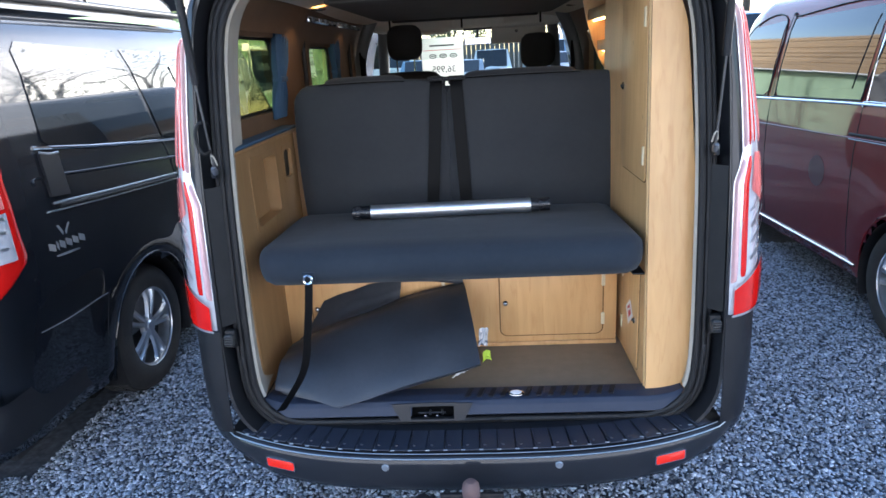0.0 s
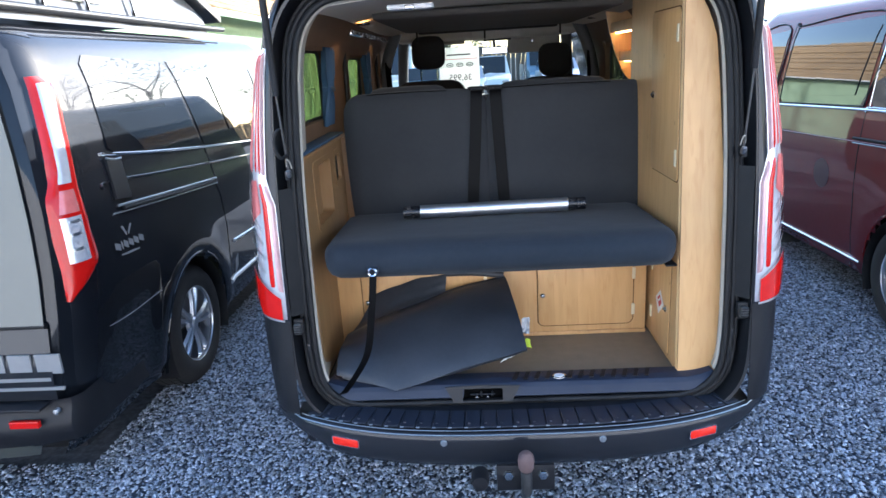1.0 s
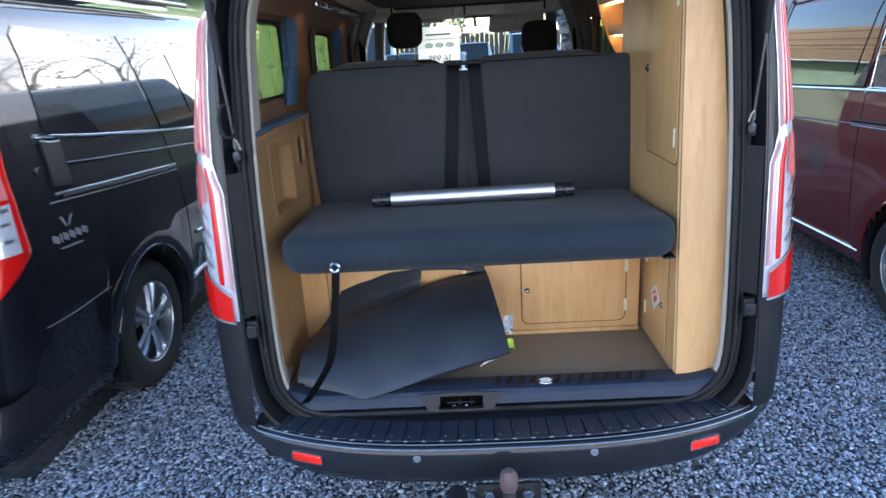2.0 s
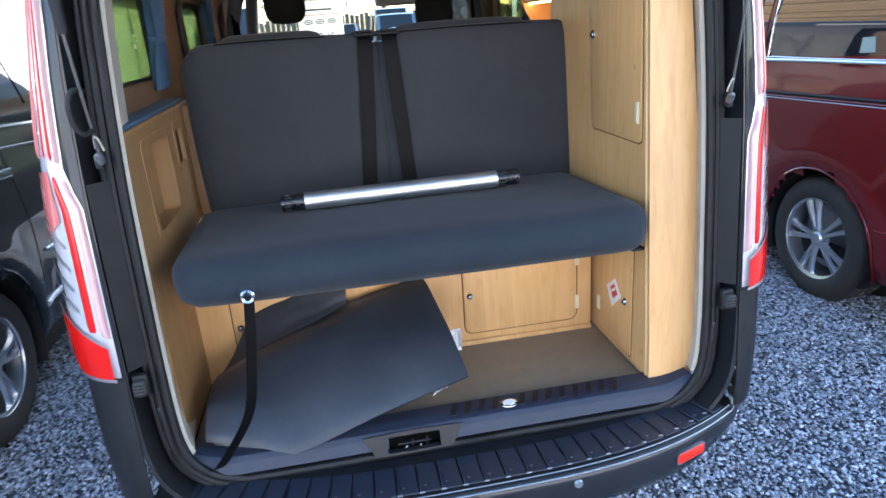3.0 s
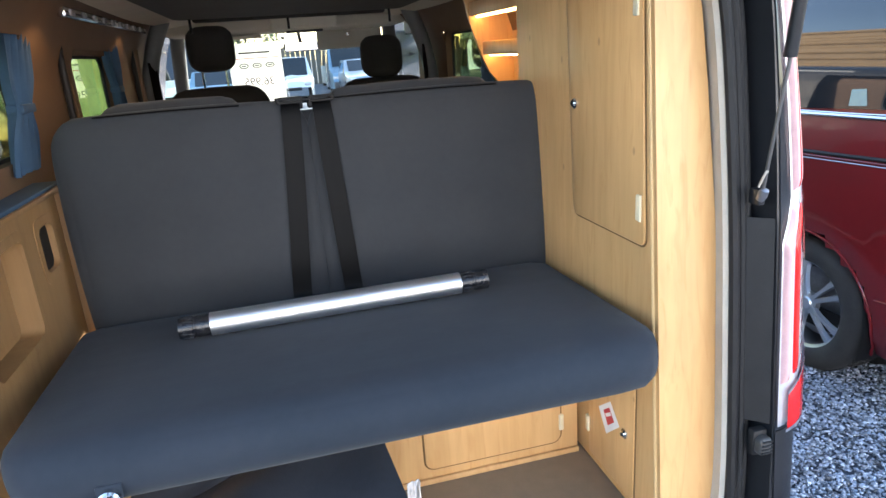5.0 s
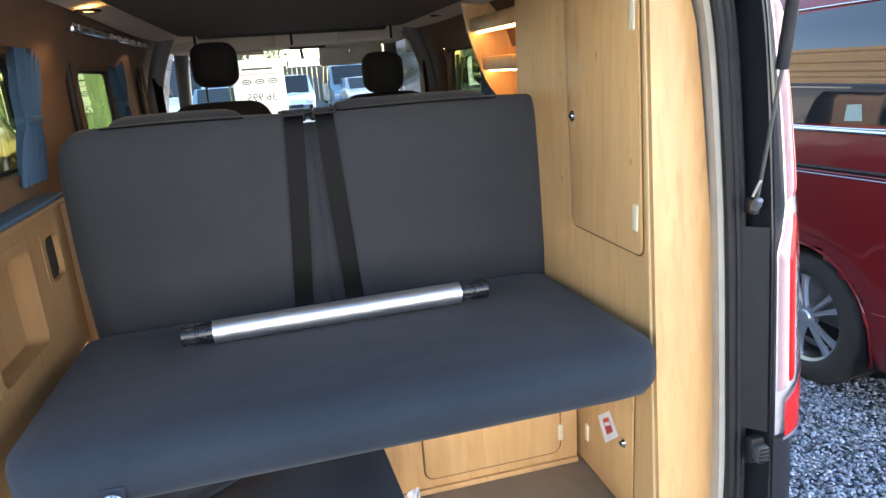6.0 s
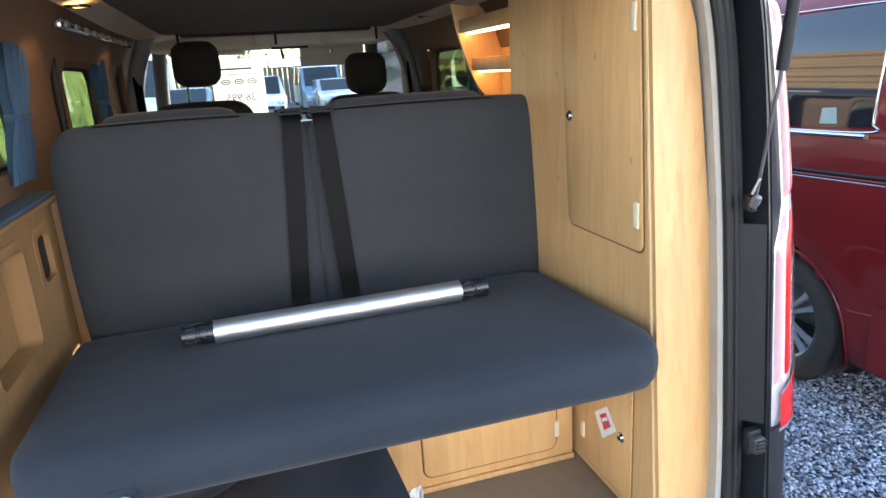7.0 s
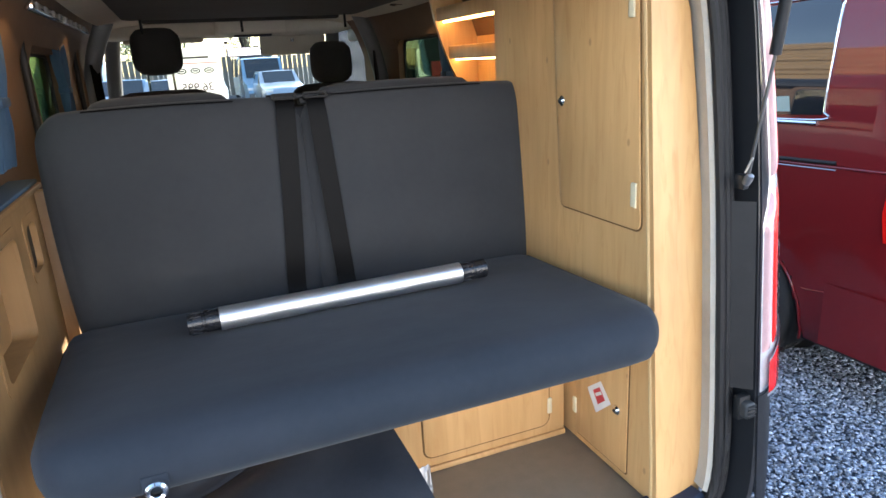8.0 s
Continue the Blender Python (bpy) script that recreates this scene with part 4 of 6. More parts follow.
tag = part("warning_sticker", prism([(.545, .752), (.484, .800), (.437, .753), (.503, .694)], door_place(.0052), .0006), M["white_ink"], low, "white diamond sticker with a red print")
part("sticker_print", prism([(.518, .757), (.488, .780), (.462, .752), (.494, .724)], door_place(.006), .0004), M["red_ink"], tag)
part("sticker_bars", prism([(.508, .752), (.482, .770), (.476, .763), (.502, .745)], door_place(.0066), .0003), M["white_ink"], tag)

# open shelf unit behind the backrest
shelf = thing("shelf_unit", "maple corner shelf unit with warm strip lights", "shelf unit")
def shelf_edge(z):
    return table([(1.0, .77), (1.5, .755), (1.6, .67), (1.7, .63), (1.8, .60), (1.93, .575)], z)


part("curved_side", thicken(grid(lambda u, v: Vector((shelf_edge(1.2 + .72 * v) + (.79 - shelf_edge(1.2 + .72 * v)) * u, 1.62, 1.2 + .72 * v)), 8, 24), .016), M["wood"], shelf)
part("back_panel", box(.775, .79, 1.08, 1.62, 1.2, 1.90, .002), M["wood"], shelf)
for z in (1.66, 1.80):
    x0 = shelf_edge(z) + .01
    part("shelf_board", box(x0, .775, 1.10, 1.61, z, z + .018, .005), M["wood"], shelf)
    lip = part("shelf_lip", box(x0 - .004, x0 + .012, 1.10, 1.61, z - .004, z + .045, .006), M["wood"], shelf)
    strip = part("light_strip", box(x0 + .02, x0 + .035, 1.12, 1.60, z - .010, z - .002, .002), glow("warm_strip", (1.0, .6, .2), 3.2), shelf, "warm light strip")

# cupboard below the seat
cup = thing("under_seat_cupboard", "maple cupboard under the bench seat with locking doors", "cupboard")
FY = .648
part("front_panel", box(-.735, WX - .018, FY, FY + .016, .5535, .965, .001), M["wood"], cup)
fplace = lambda a, b, d: Vector((a, FY - .0005 - d, b))
for x0, x1 in ((.120, .516), (-.625, -.10)):
    dr = part("door", prism(rounded(x1 - x0, .275, .026, 5, (x0 + x1) / 2, .597 + .1375), fplace, .0045, .0025), M["wood"], cup, "maple cupboard door")
    part("door_gap", frame_ring(rounded(x1 - x0 + .009, .284, .03, 5, (x0 + x1) / 2, .597 + .1375), rounded(x1 - x0, .275, .026, 5, (x0 + x1) / 2, .597 + .1375), lambda a, b, d: Vector((a, FY - d, b)), .001), bpy.data.materials["dark_gap"], dr)
    kx = x0 + .020
    part("push_lock", lathe([(.0001, -.010), (.007, -.009), (.0115, -.004), (.0115, 0)], "y", 20, Matrix.Translation((kx, FY - .004, .734))), M["chrome"], dr, "small chrome push lock")
    for z in (.66, .82):
        part("hinge", prism(rounded(.014, .05, .003, 2, x1 + .001, z), lambda a, b, d: Vector((a, FY - .003 - d, b)), .006, .002), M["hinge"], dr, "cream hinge")
part("floor_batten", box(-.73, WX - .018, FY - .010, FY, .5535, .570, .003), M["wood"], cup)
part("seat_bracket", box(.545, .585, .30, .62, .957, .963, .002), M["black_plastic"], cup)

# panel on the left wall
sidep = thing("side_panel_unit", "brown wooden side panel with a recessed pocket", "side panel")
px = -.728
def pplace(a, b, d):
    return Vector((px - d, a, b))


def side_sheet(u, v):
    return Vector((px, .30 + .75 * u, .556 + .844 * v))


REC = (.462, .745, 1.118, 1.355)
NOTCH = (.840, .950, 1.225, 1.350)
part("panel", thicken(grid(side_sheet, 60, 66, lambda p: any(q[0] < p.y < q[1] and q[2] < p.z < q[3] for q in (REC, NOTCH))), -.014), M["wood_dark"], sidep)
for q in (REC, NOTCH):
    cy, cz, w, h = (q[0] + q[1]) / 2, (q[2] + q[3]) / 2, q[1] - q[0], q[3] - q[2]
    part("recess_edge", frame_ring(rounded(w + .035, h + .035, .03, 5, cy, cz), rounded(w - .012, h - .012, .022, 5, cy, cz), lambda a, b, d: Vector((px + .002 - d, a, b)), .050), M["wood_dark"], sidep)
    # the notch's back is near black: the hole's deep shade put into its colour
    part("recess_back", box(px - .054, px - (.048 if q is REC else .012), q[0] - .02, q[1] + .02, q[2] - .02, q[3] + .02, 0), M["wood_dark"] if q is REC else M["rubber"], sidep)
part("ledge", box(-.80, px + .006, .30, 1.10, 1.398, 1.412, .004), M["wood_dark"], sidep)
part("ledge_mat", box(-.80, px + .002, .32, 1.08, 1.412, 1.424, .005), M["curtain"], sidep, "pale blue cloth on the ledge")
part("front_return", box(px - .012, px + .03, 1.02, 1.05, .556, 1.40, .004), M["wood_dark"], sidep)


# curtains
def curtain(y0, y1, z0, z1, x, seed, tie=True, slant=0.0):
    c = thing("curtain", "blue cloth curtain gathered at the side window", "curtain", "curtains")
    def fn(u, v):
        k = v
        pin = 1 - (.45 * math.exp(-((k - .42) / .12) ** 2) if tie else 0)
        y = (y0 + y1) / 2 + (u - .5) * (y1 - y0) * pin + slant * (k - .5)
        return Vector((x + .016 * math.sin(u * 26 + seed) * (.6 + .4 * k) + .006 * math.sin(u * 57 + 3 * k), y, z0 + (z1 - z0) * k))
    part("cloth", thicken(grid(fn, 48, 20), .0015), M["curtain"], c)
    if tie:
        z = z0 + (z1 - z0) * .42
        part("tie_band", box(x - .02, x + .022, (y0 + y1) / 2 - (y1 - y0) * .30, (y0 + y1) / 2 + (y1 - y0) * .30, z - .012, z + .012, .005), M["curtain"], c)


curtain(1.01, 1.17, 1.46, 1.83, -.775, 0.3, slant=.16)
curtain(2.17, 2.31, 1.48, 1.81, -.775, 1.1)
curtain(1.86, 1.96, 1.44, 1.80, .765, 0.7)

# ---- folded mat under the seat ----
fm = thing("folded_mat", "folded dark grey rubber-backed mat lying under the seat", "mat")
def mat_layer(A, B, C, D, sag, seed, thick):
    """A floppy sheet over four corners: front tip, right, back right, back left."""
    A, B, C, D = (Vector(p) for p in (A, B, C, D))
    def fn(u, v):
        p = A * (1 - u) * (1 - v) + B * u * (1 - v) + C * u * v + D * (1 - u) * v
        p.z += sag * math.sin(math.pi * u) * .5 - sag * .6 * math.sin(math.pi * v) * (1 - u)
        p.z += .006 * noise.noise(Vector((u * 4 + seed, v * 4, 0)))
        return p
    return thicken(grid(fn, 24, 20), thick)


def quad3(a, b, c, t):
    """A smooth curve through three points."""
    a, b, c = Vector(a), Vector(b), Vector(c)
    return a * (2 * (t - .5) * (t - 1)) + b * (-4 * t * (t - 1)) + c * (2 * t * (t - .5))


def big_sheet(front, back, bulge, seed, u1=1.0):
    def fn(u, v):
        # the front edge is a blunt corner, the back edge a soft curve
        k = .42
        f = Vector(front[0]).lerp(Vector(front[1]), u / k) if u < k else Vector(front[1]).lerp(Vector(front[2]), (u - k) / (1 - k))
        s_ = quad3(*back, u)
        w = v * v * (3 - 2 * v) * .35 + v * .65
        p = f.lerp(s_, w)
        p.z += bulge * math.sin(math.pi * min(1, v * 1.05)) ** .8 * (.55 + .45 * math.sin(math.pi * u)) + .012 * noise.noise(Vector((u * 3 + seed, v * 3, 0)))
        p.y -= .035 * math.sin(math.pi * v) * (1 - u)
        return p
    return thicken(grid(fn, 40, 26), .013)


part("top_layer", big_sheet([(-.675, .245, .600), (-.447, .172, .572), (.038, .226, .690)], [(-.668, .47, .668), (-.36, .578, .768), (-.020, .634, .836)], .046, 0), M["mat"], fm, "dull dark grey top layer")
part("under_layer", big_sheet([(-.66, .262, .575), (-.44, .195, .560), (-.0, .245, .668)], [(-.64, .48, .66), (-.36, .60, .75), (-.035, .638, .80)], .028, 7), M["mat"], fm)
part("back_fold", mat_layer((-.668, .475, .655), (-.270, .590, .770), (-.262, .640, .850), (-.575, .640, .772), .030, 3, .014), M["mat"], fm)
part("back_roll", pipe(smooth_line([(-.022, .632, .838), (-.14, .640, .850), (-.27, .642, .852)], 6), .013, 10), M["mat"], fm)
label_ = thing("hazard_bag", "crumpled lime and clear plastic packet behind the mat", "packet")
part("clear_film", mat_layer((.03, .42, .66), (.062, .43, .655), (.068, .46, .712), (.035, .45, .715), .01, 2, .003), M["steel"], label_)
part("lime_film", mat_layer((.045, .50, .556), (.075, .51, .557), (.072, .53, .585), (.045, .52, .585), .02, 8, .003), M["hazard"], label_)
paper = thing("paper_leaflet", "white leaflet poking out below the mat", "leaflet")
part("sheet", mat_layer((-.06, .255, .628), (-.02, .25, .648), (.0, .275, .65), (-.045, .285, .63), .005, 4, .002), M["white_ink"], paper)

# ---- cab ----
def front_seat(x, y, raise_):
    s = thing("front_seat", "dark cloth front seat seen from behind", "front seat", "front seats")
    part("backrest", cushion(x - .26, x + .26, y, y + .16, .80, 1.552 + raise_ * .17, .10, .01, 10), M["dark_cloth"], s)
    h = part("headrest", cushion(x - .112, x + .112, y + .02, y + .13, 1.565 + raise_, 1.78 + raise_, .05, .008, 8), M["dark_cloth"], s)
    for dx in (-.06, .06):
        part("headrest_post", pipe([(x + dx, y + .075, 1.45), (x + dx, y + .075, 1.60 + raise_)], .006, 8), M["chrome"], s)
    part("seat_shell", box(x - .20, x + .20, y + .10, y + .20, .70, 1.35, .03), M["black_plastic"], s)
    part("side_bolster", cushion(x - .27, x + .27, y + .04, y + .2, .80, 1.15, .06, .01, 6), M["dark_cloth"], s)


front_seat(-.42, 2.80, .095)
front_seat(.49, 2.90, .0)
cab = thing("cab_interior", "pale grey cab interior with visors and windscreen", "cab")
part("header_rail", cushion(-.72, .72, 3.30, 3.75, 1.855, 1.94, .03), M["cab_lining"], cab)
part("sun_visor", cushion(.19, .62, 3.66, 3.70, 1.735, 1.86, .018), M["cab_lining"], cab, "pale grey sun visor")
part("sun_visor", cushion(-.60, -.16, 3.42, 3.64, 1.83, 1.85, .009), M["cab_lining"], cab, "pale grey sun visor")
for s in (-1, 1):
    part("door_pillar", pipe(smooth_line([(s * .76, 2.85, .6), (s * .775, 2.87, 1.3), (s * .72, 2.85, 1.7), (s * .62, 2.80, 1.93)], 6), .040, 10), M["dark_pillar"], cab)
    part("windscreen_pillar", pipe(smooth_line([(s * .66, 3.62, 1.90), (s * .72, 3.95, 1.60), (s * .78, 4.35, 1.20)], 6), .045, 10), M["dark_pillar"], cab)
    part("belt_strap", pipe(smooth_line([(s * .71, 2.82, 1.72), (s * .70, 2.81, 1.4), (s * .66, 2.86, .9)], 6), 0, flat=(.004, .022)), M["webbing"], cab)
    part("cab_door_trim", box(s * .80, s * .86, 2.95, 4.3, .6, 1.22, .02), M["dark_pillar"], cab)
    part("door_sash", box(s * .78, s * .83, 2.95, 3.7, 1.80, 1.90, .02), M["grey_trim"], cab)
part("dashboard", cushion(-.78, .78, 3.95, 4.55, .80, 1.16, .06), M["black_plastic"], cab)
part("steering_wheel", pipe([(.42 + .18 * math.cos(a / 24 * 2 * math.pi), 3.65 + .06 * math.sin(a / 24 * 2 * math.pi), 1.12 + .17 * math.sin(a / 24 * 2 * math.pi)) for a in range(25)], .013, 8), M["black_plastic"], cab)
ws = part("windscreen", grid(lambda u, v: Vector(((-1 + 2 * v) * (.66 + .12 * u), 3.72 + .72 * u + .05 * (1 - (2 * v - 1) ** 2), 1.88 - .72 * u)), 6, 8), M["pane"], cab)
ws.visible_shadow = False
mir = part("rear_mirror", cushion(-.03, .19, 3.60, 3.64, 1.735, 1.795, .02), M["black_plastic"], cab, "black rear-view mirror")
part("mirror_stem", pipe([(.08, 3.63, 1.78), (.08, 3.75, 1.85)], .012, 8), M["black_plastic"], mir)
part("mirror_glass", box(-.02, .18, 3.597, 3.5995, 1.742, 1.788, .0), M["chrome"], mir)
part("overhead_console", cushion(-.10, .26, 2.95, 3.35, 1.84, 1.93, .02), M["cab_lining"], cab)
part("console_lens", box(-.02, .18, 3.0, 3.06, 1.828, 1.842, .003), M["black_plastic"], cab)
for x in (-.03, .38):
    part("visor_clip", lathe([(.0001, 0), (.012, .004), (.012, .02)], "z", 12, Matrix.Translation((x, 3.55, 1.81))), M["chrome"], cab)
# price board in the windscreen, printed for those outside
board = thing("price_board", "white price board standing in the windscreen", "sign")
bd = part("card", box(-.40, -.045, 3.995, 4.0, 1.40, 1.815, .001), M["card"], board)
for k in range(3):
    ex, ez = -.305 + .088 * k, 1.665
    el = [(ex + .032 * math.cos(a / 16 * 2 * math.pi), ez + .019 * math.sin(a / 16 * 2 * math.pi)) for a in range(16)]
    ei = [(ex + .024 * math.cos(a / 16 * 2 * math.pi), ez + .012 * math.sin(a / 16 * 2 * math.pi)) for a in range(16)]
    part("printed_oval", frame_ring(el, ei, lambda a, b, d: Vector((a, 3.9945 - d, b)), .0008), M["black_ink"], board)
    part("oval_bar", prism([(ex - .016, ez - .004), (ex + .016, ez - .004), (ex + .016, ez + .004), (ex - .016, ez + .004)], lambda a, b, d: Vector((a, 3.9945 - d, b)), .0008), M["black_ink"], board)
part("printed_rule", box(-.385, -.06, 3.9935, 3.9945, 1.712, 1.717, 0), M["red_ink"], board)
part("printed_rule", box(-.33, -.12, 3.9935, 3.9945, 1.745, 1.757, 0), M["black_ink"], board)
words("price", "36,995", .076, Matrix.Translation((-.215, 3.994, 1.555)) @ pose(0, 0, 0, 90, 0, 0) @ Matrix.Diagonal((-1, 1, 1, 1)), M["black_ink"], board)

# ---- vehicles ----
def wheel(parent, x, y, side, radius=.343, rim=.215, spokes=10, width=.215, twin=True):
    """A road wheel; side is +1 where its face looks along +x."""
    m = Matrix.Translation((x, y, radius)) @ Matrix.Diagonal((side, 1, 1, 1))
    w, r = width, radius
    prof = [(rim, 0), (rim + .012, .008), (r - .07, .012), (r - .03, .004), (r - .008, -.02), (r, -.045), (r, -w + .045), (r - .01, -w + .015), (rim, -w)]
    wh = part("wheel", lathe([(rim + .004, -.002), (rim + .002, -.010), (rim - .012, -.014), (rim - .018, -.07), (rim - .02, -w + .02)], "x", 44, m), M["alloy"], parent)
    part("tyre", lathe(prof, "x", 56, m), M["tyre"], wh)
    part("brake_disc", lathe([(.0001, -.09), (rim - .05, -.09), (rim - .05, -.10)], "x", 30, m), M["steel"], wh)
    part("hub_cap", lathe([(.0001, -.008), (.028, -.010), (.034, -.018), (.055, -.022), (.06, -.045)], "x", 24, m), M["alloy"], wh)
    tread = bmesh.new()
    for k in range(64):
        a = 2 * math.pi * k / 64
        for q, tw in ((-.06, .25), (-.11, -.25), (-.16, .25)):
            mm = m @ pose(0, 0, 0, math.degrees(a)) @ Matrix.Translation((q, 0, r + .001)) @ pose(0, 0, 0, 0, 0, 40 * tw)
            t = bmesh.ops.create_cube(tread, size=1, matrix=mm @ Matrix.Diagonal((.038, .024, .008, 1)))
    part("tread", tread, M["tyre"], wh, smooth=False)
    sp = None
    for k in range(spokes):
        off = (8 if k % 2 else -8) if twin else 0
        a = 360 * k / spokes + off
        if sp is None:
            bm = bmesh.new()
            ring = []
            for rr, hw, xx in ((.04, .016, -.016), (.10, .013, -.012), (.16, .015, -.012), (rim - .008, .024, -.016)):
                ring.append([bm.verts.new((xx - (.018 if q[1] else 0), q[0] * hw, rr)) for q in ((-1, 1), (-.6, 0), (.6, 0), (1, 1))])
            for p, q in zip(ring, ring[1:]):
                for j in range(3):
                    bm.faces.new((p[j], p[j + 1], q[j + 1], q[j]))
            o = part("spoke", bm, M["alloy"], wh)
            sp = o.data
        else:
            o = new("spoke", sp)
            o.parent = wh
        o.matrix_local = m @ pose(0, 0, 0, a)
    return wh


VSIDE = [(0.24, .90), (.32, .94), (.5, .965), (.8, .985), (1.0, .985), (1.2, .97), (1.45, .935), (1.7, .885), (1.85, .835), (1.92, .785), (1.96, .70), (1.985, .45), (1.99, 0)]


def van_side(z, half):
    return table(VSIDE, z) / .985 * half


def van_model(ob, paint, half, length, hub_r, hub_f, rise=1.0, arch=.40, tail=None, slope=.10, rear_w=1.0, flare=0.0):
    """A panel van shell in its own frame: rear at y 0, nose at y length. Returns side(y, z)."""
    NOSE = [(0, 1.99), (length - 1.75, 1.99), (length - 1.55, 1.93), (length - .85, 1.28), (length - .35, 1.08), (length - .06, .85), (length, .6)]

    def end(y, z):
        r = max(0, 1 - y / .30)
        f = max(0, (y - (length - .9)) / .9)
        return 1 - .075 * r * r - .22 * f ** 2.2

    def side(y, z):
        r_ = min(math.hypot(y - hub_r, z - .34), math.hypot(y - hub_f, z - .34))
        return van_side(z, half) * end(y, z) + flare * math.exp(-((r_ - .47) / .07) ** 2)

    def lean_y(y, z):
        return y + slope * max(0, z - .6) * max(0, 1 - y / .9)

    levels = [.24, .28, .32, .38, .44, .5, .56, .62, .68, .74, .8, .86, .92, 1.0, 1.08, 1.16, 1.24, 1.32, 1.4, 1.5, 1.6, 1.7, 1.78, 1.85, 1.9, 1.93, 1.96, 1.978, 1.987, 1.99]
    ys = [length * k / 110 for k in range(111)]
    for s in (-1, 1):
        bm = bmesh.new()
        rows = []
        for y in ys:
            top = table(NOSE, y)
            k = (top - .24) / (1.99 - .24)
            row = []
            for z in levels:
                zz = .24 + (z - .24) * k
                row.append(bm.verts.new((s * side(y, z), lean_y(y, z), zz)))
            rows.append(row)
        for i in range(len(ys) - 1):
            for j in range(len(levels) - 1):
                yc, zc = (ys[i] + ys[i + 1]) / 2, rows[i][j].co.z
                if any((yc - h) ** 2 + (zc + .03 - hub_z) ** 2 < arch ** 2 for h, hub_z in ((hub_r, .34), (hub_f, .34))):
                    continue
                bm.faces.new((rows[i][j], rows[i + 1][j], rows[i + 1][j + 1], rows[i][j + 1]))
        bmesh.ops.delete(bm, geom=[v for v in bm.verts if not v.link_faces], context="VERTS")
        part("body_side", bm, paint, ob)
        for h in (hub_r, hub_f):
            pts = []
            for a in range(-20, 201, 8):
                y, z = h + (arch + .012) * math.cos(radians(a)), .34 + (arch + .012) * math.sin(radians(a))
                pts.append((s * (side(y, max(z, .26)) + .002), y, z))
            part("arch_lip", pipe(pts, .007, 8), paint, ob)
            part("wheel_housing", grid(lambda u, v: Vector((s * (half - .02 - .35 * v), h + (arch - .01) * math.cos(radians(-25 + 230 * u)), .34 + (arch - .01) * math.sin(radians(-25 + 230 * u)))), 24, 2), M["rubber"], ob)
            part("housing_back", prism([(h + arch * math.cos(a / 20 * 2 * math.pi), .36 + arch * math.sin(a / 20 * 2 * math.pi)) for a in range(20)], lambda a, b, d: Vector((s * (half - .36 - d), a, b)), .01), M["rubber"], ob)
    # rear wall and floor
    def back(u, v):
        z = .24 + (1.985 - .24) * v
        w = side(0, z)
        x = (-1 + 2 * u) * w * rear_w
        return Vector((x, lean_y(0, z) - .035 * (1 - (2 * u - 1) ** 4), z))
    part("rear_panel", grid(back, 24, 40), tail or paint, ob)
    part("underside", box(-half + .12, half - .12, .1, length - .15, .20, .32, .02), M["rubber"], ob)
    return side, lean_y


def on_side(s, side, lean_y, out=0.0):
    """Places an outline (y, z) on the flank, d outwards."""
    return lambda a, b, d: Vector((s * (side(max(a, 0), b) + out + d), lean_y(a, b), b))


def side_panel(name, ob, s, side, lean_y, outline, mat, out=.001, depth=.004, bevel=0.0, label="", n=14):
    """A panel that follows the curve of the flank: the outline's bounding grid, clipped to it."""
    ysq, zsq = [p[0] for p in outline], [p[1] for p in outline]
    poly = outline
    # slice the outline into strips from bottom to top
    z0, z1 = min(zsq), max(zsq)
    bm = bmesh.new()
    rows = []
    for j in range(n + 1):
        z = z0 + (z1 - z0) * (j / n)
        z = min(max(z, z0 + 1e-4), z1 - 1e-4)
        cross = []
        for i in range(len(poly)):
            (ya, za), (yb, zb) = poly[i], poly[(i + 1) % len(poly)]
            if (za - z) * (zb - z) < 0:
                cross.append(ya + (yb - ya) * (z - za) / (zb - za))
        if len(cross) < 2:
            continue
        a, b = min(cross), max(cross)
        rows.append([bm.verts.new((s * (side(a + (b - a) * k / 6, z) + out + depth), lean_y(a + (b - a) * k / 6, z), z)) for k in range(7)])
    for p, q in zip(rows, rows[1:]):
        for k in range(6):
            bm.faces.new((p[k], p[k + 1], q[k + 1], q[k]))
    return part(name, thicken(bm, depth), mat, ob, label)


def strip_line(name, ob, s, side, lean_y, pts, r, mat, out=.002, label=""):
    line = smooth_line([(y, z, 0) for y, z in pts], 6)
    return part(name, pipe([(s * (side(max(p.x, 0), p.y) + out), lean_y(p.x, p.y), p.y) for p in line], r, 8), mat, ob, label)


# neighbour on the left: the same kind of van, dark blue-grey
LX, LY = -1.715, .33
HL = .985
lv = thing("parked_van", "dark grey parked camper van with tinted windows on gravel", "van", m=Matrix.Translation((LX - HL, LY, 0)))
sideL, leanL = van_model(lv, M["dark_paint"], HL, 4.97, 1.13, 4.05, tail=M["champagne"], slope=.19, rear_w=.87, flare=.022)
g = dict(s=1, side=sideL, lean_y=leanL)
side_panel("rear_window", lv, outline=[(.50, 1.42), (.56, 1.39), (1.52, 1.315), (1.43, 1.77), (1.38, 1.80), (.60, 1.83), (.54, 1.80)], mat=M["dark_glass"], label="black tinted side window", **g)
dw = side_panel("door_window", lv, outline=[(1.58, 1.31), (2.62, 1.235), (2.68, 1.26), (2.58, 1.74), (2.54, 1.77), (1.47, 1.80)], mat=M["dark_glass"], label="black tinted sliding door window", **g)
side_panel("vent_pane", lv, outline=[(2.02, 1.36), (2.40, 1.335), (2.33, 1.68), (1.94, 1.70)], mat=M["dark_glass"], out=.006, **g)
side_panel("cab_window", lv, outline=[(2.85, 1.215), (3.62, 1.16), (3.66, 1.19), (3.32, 1.62), (2.78, 1.74)], mat=M["dark_glass"], **g)
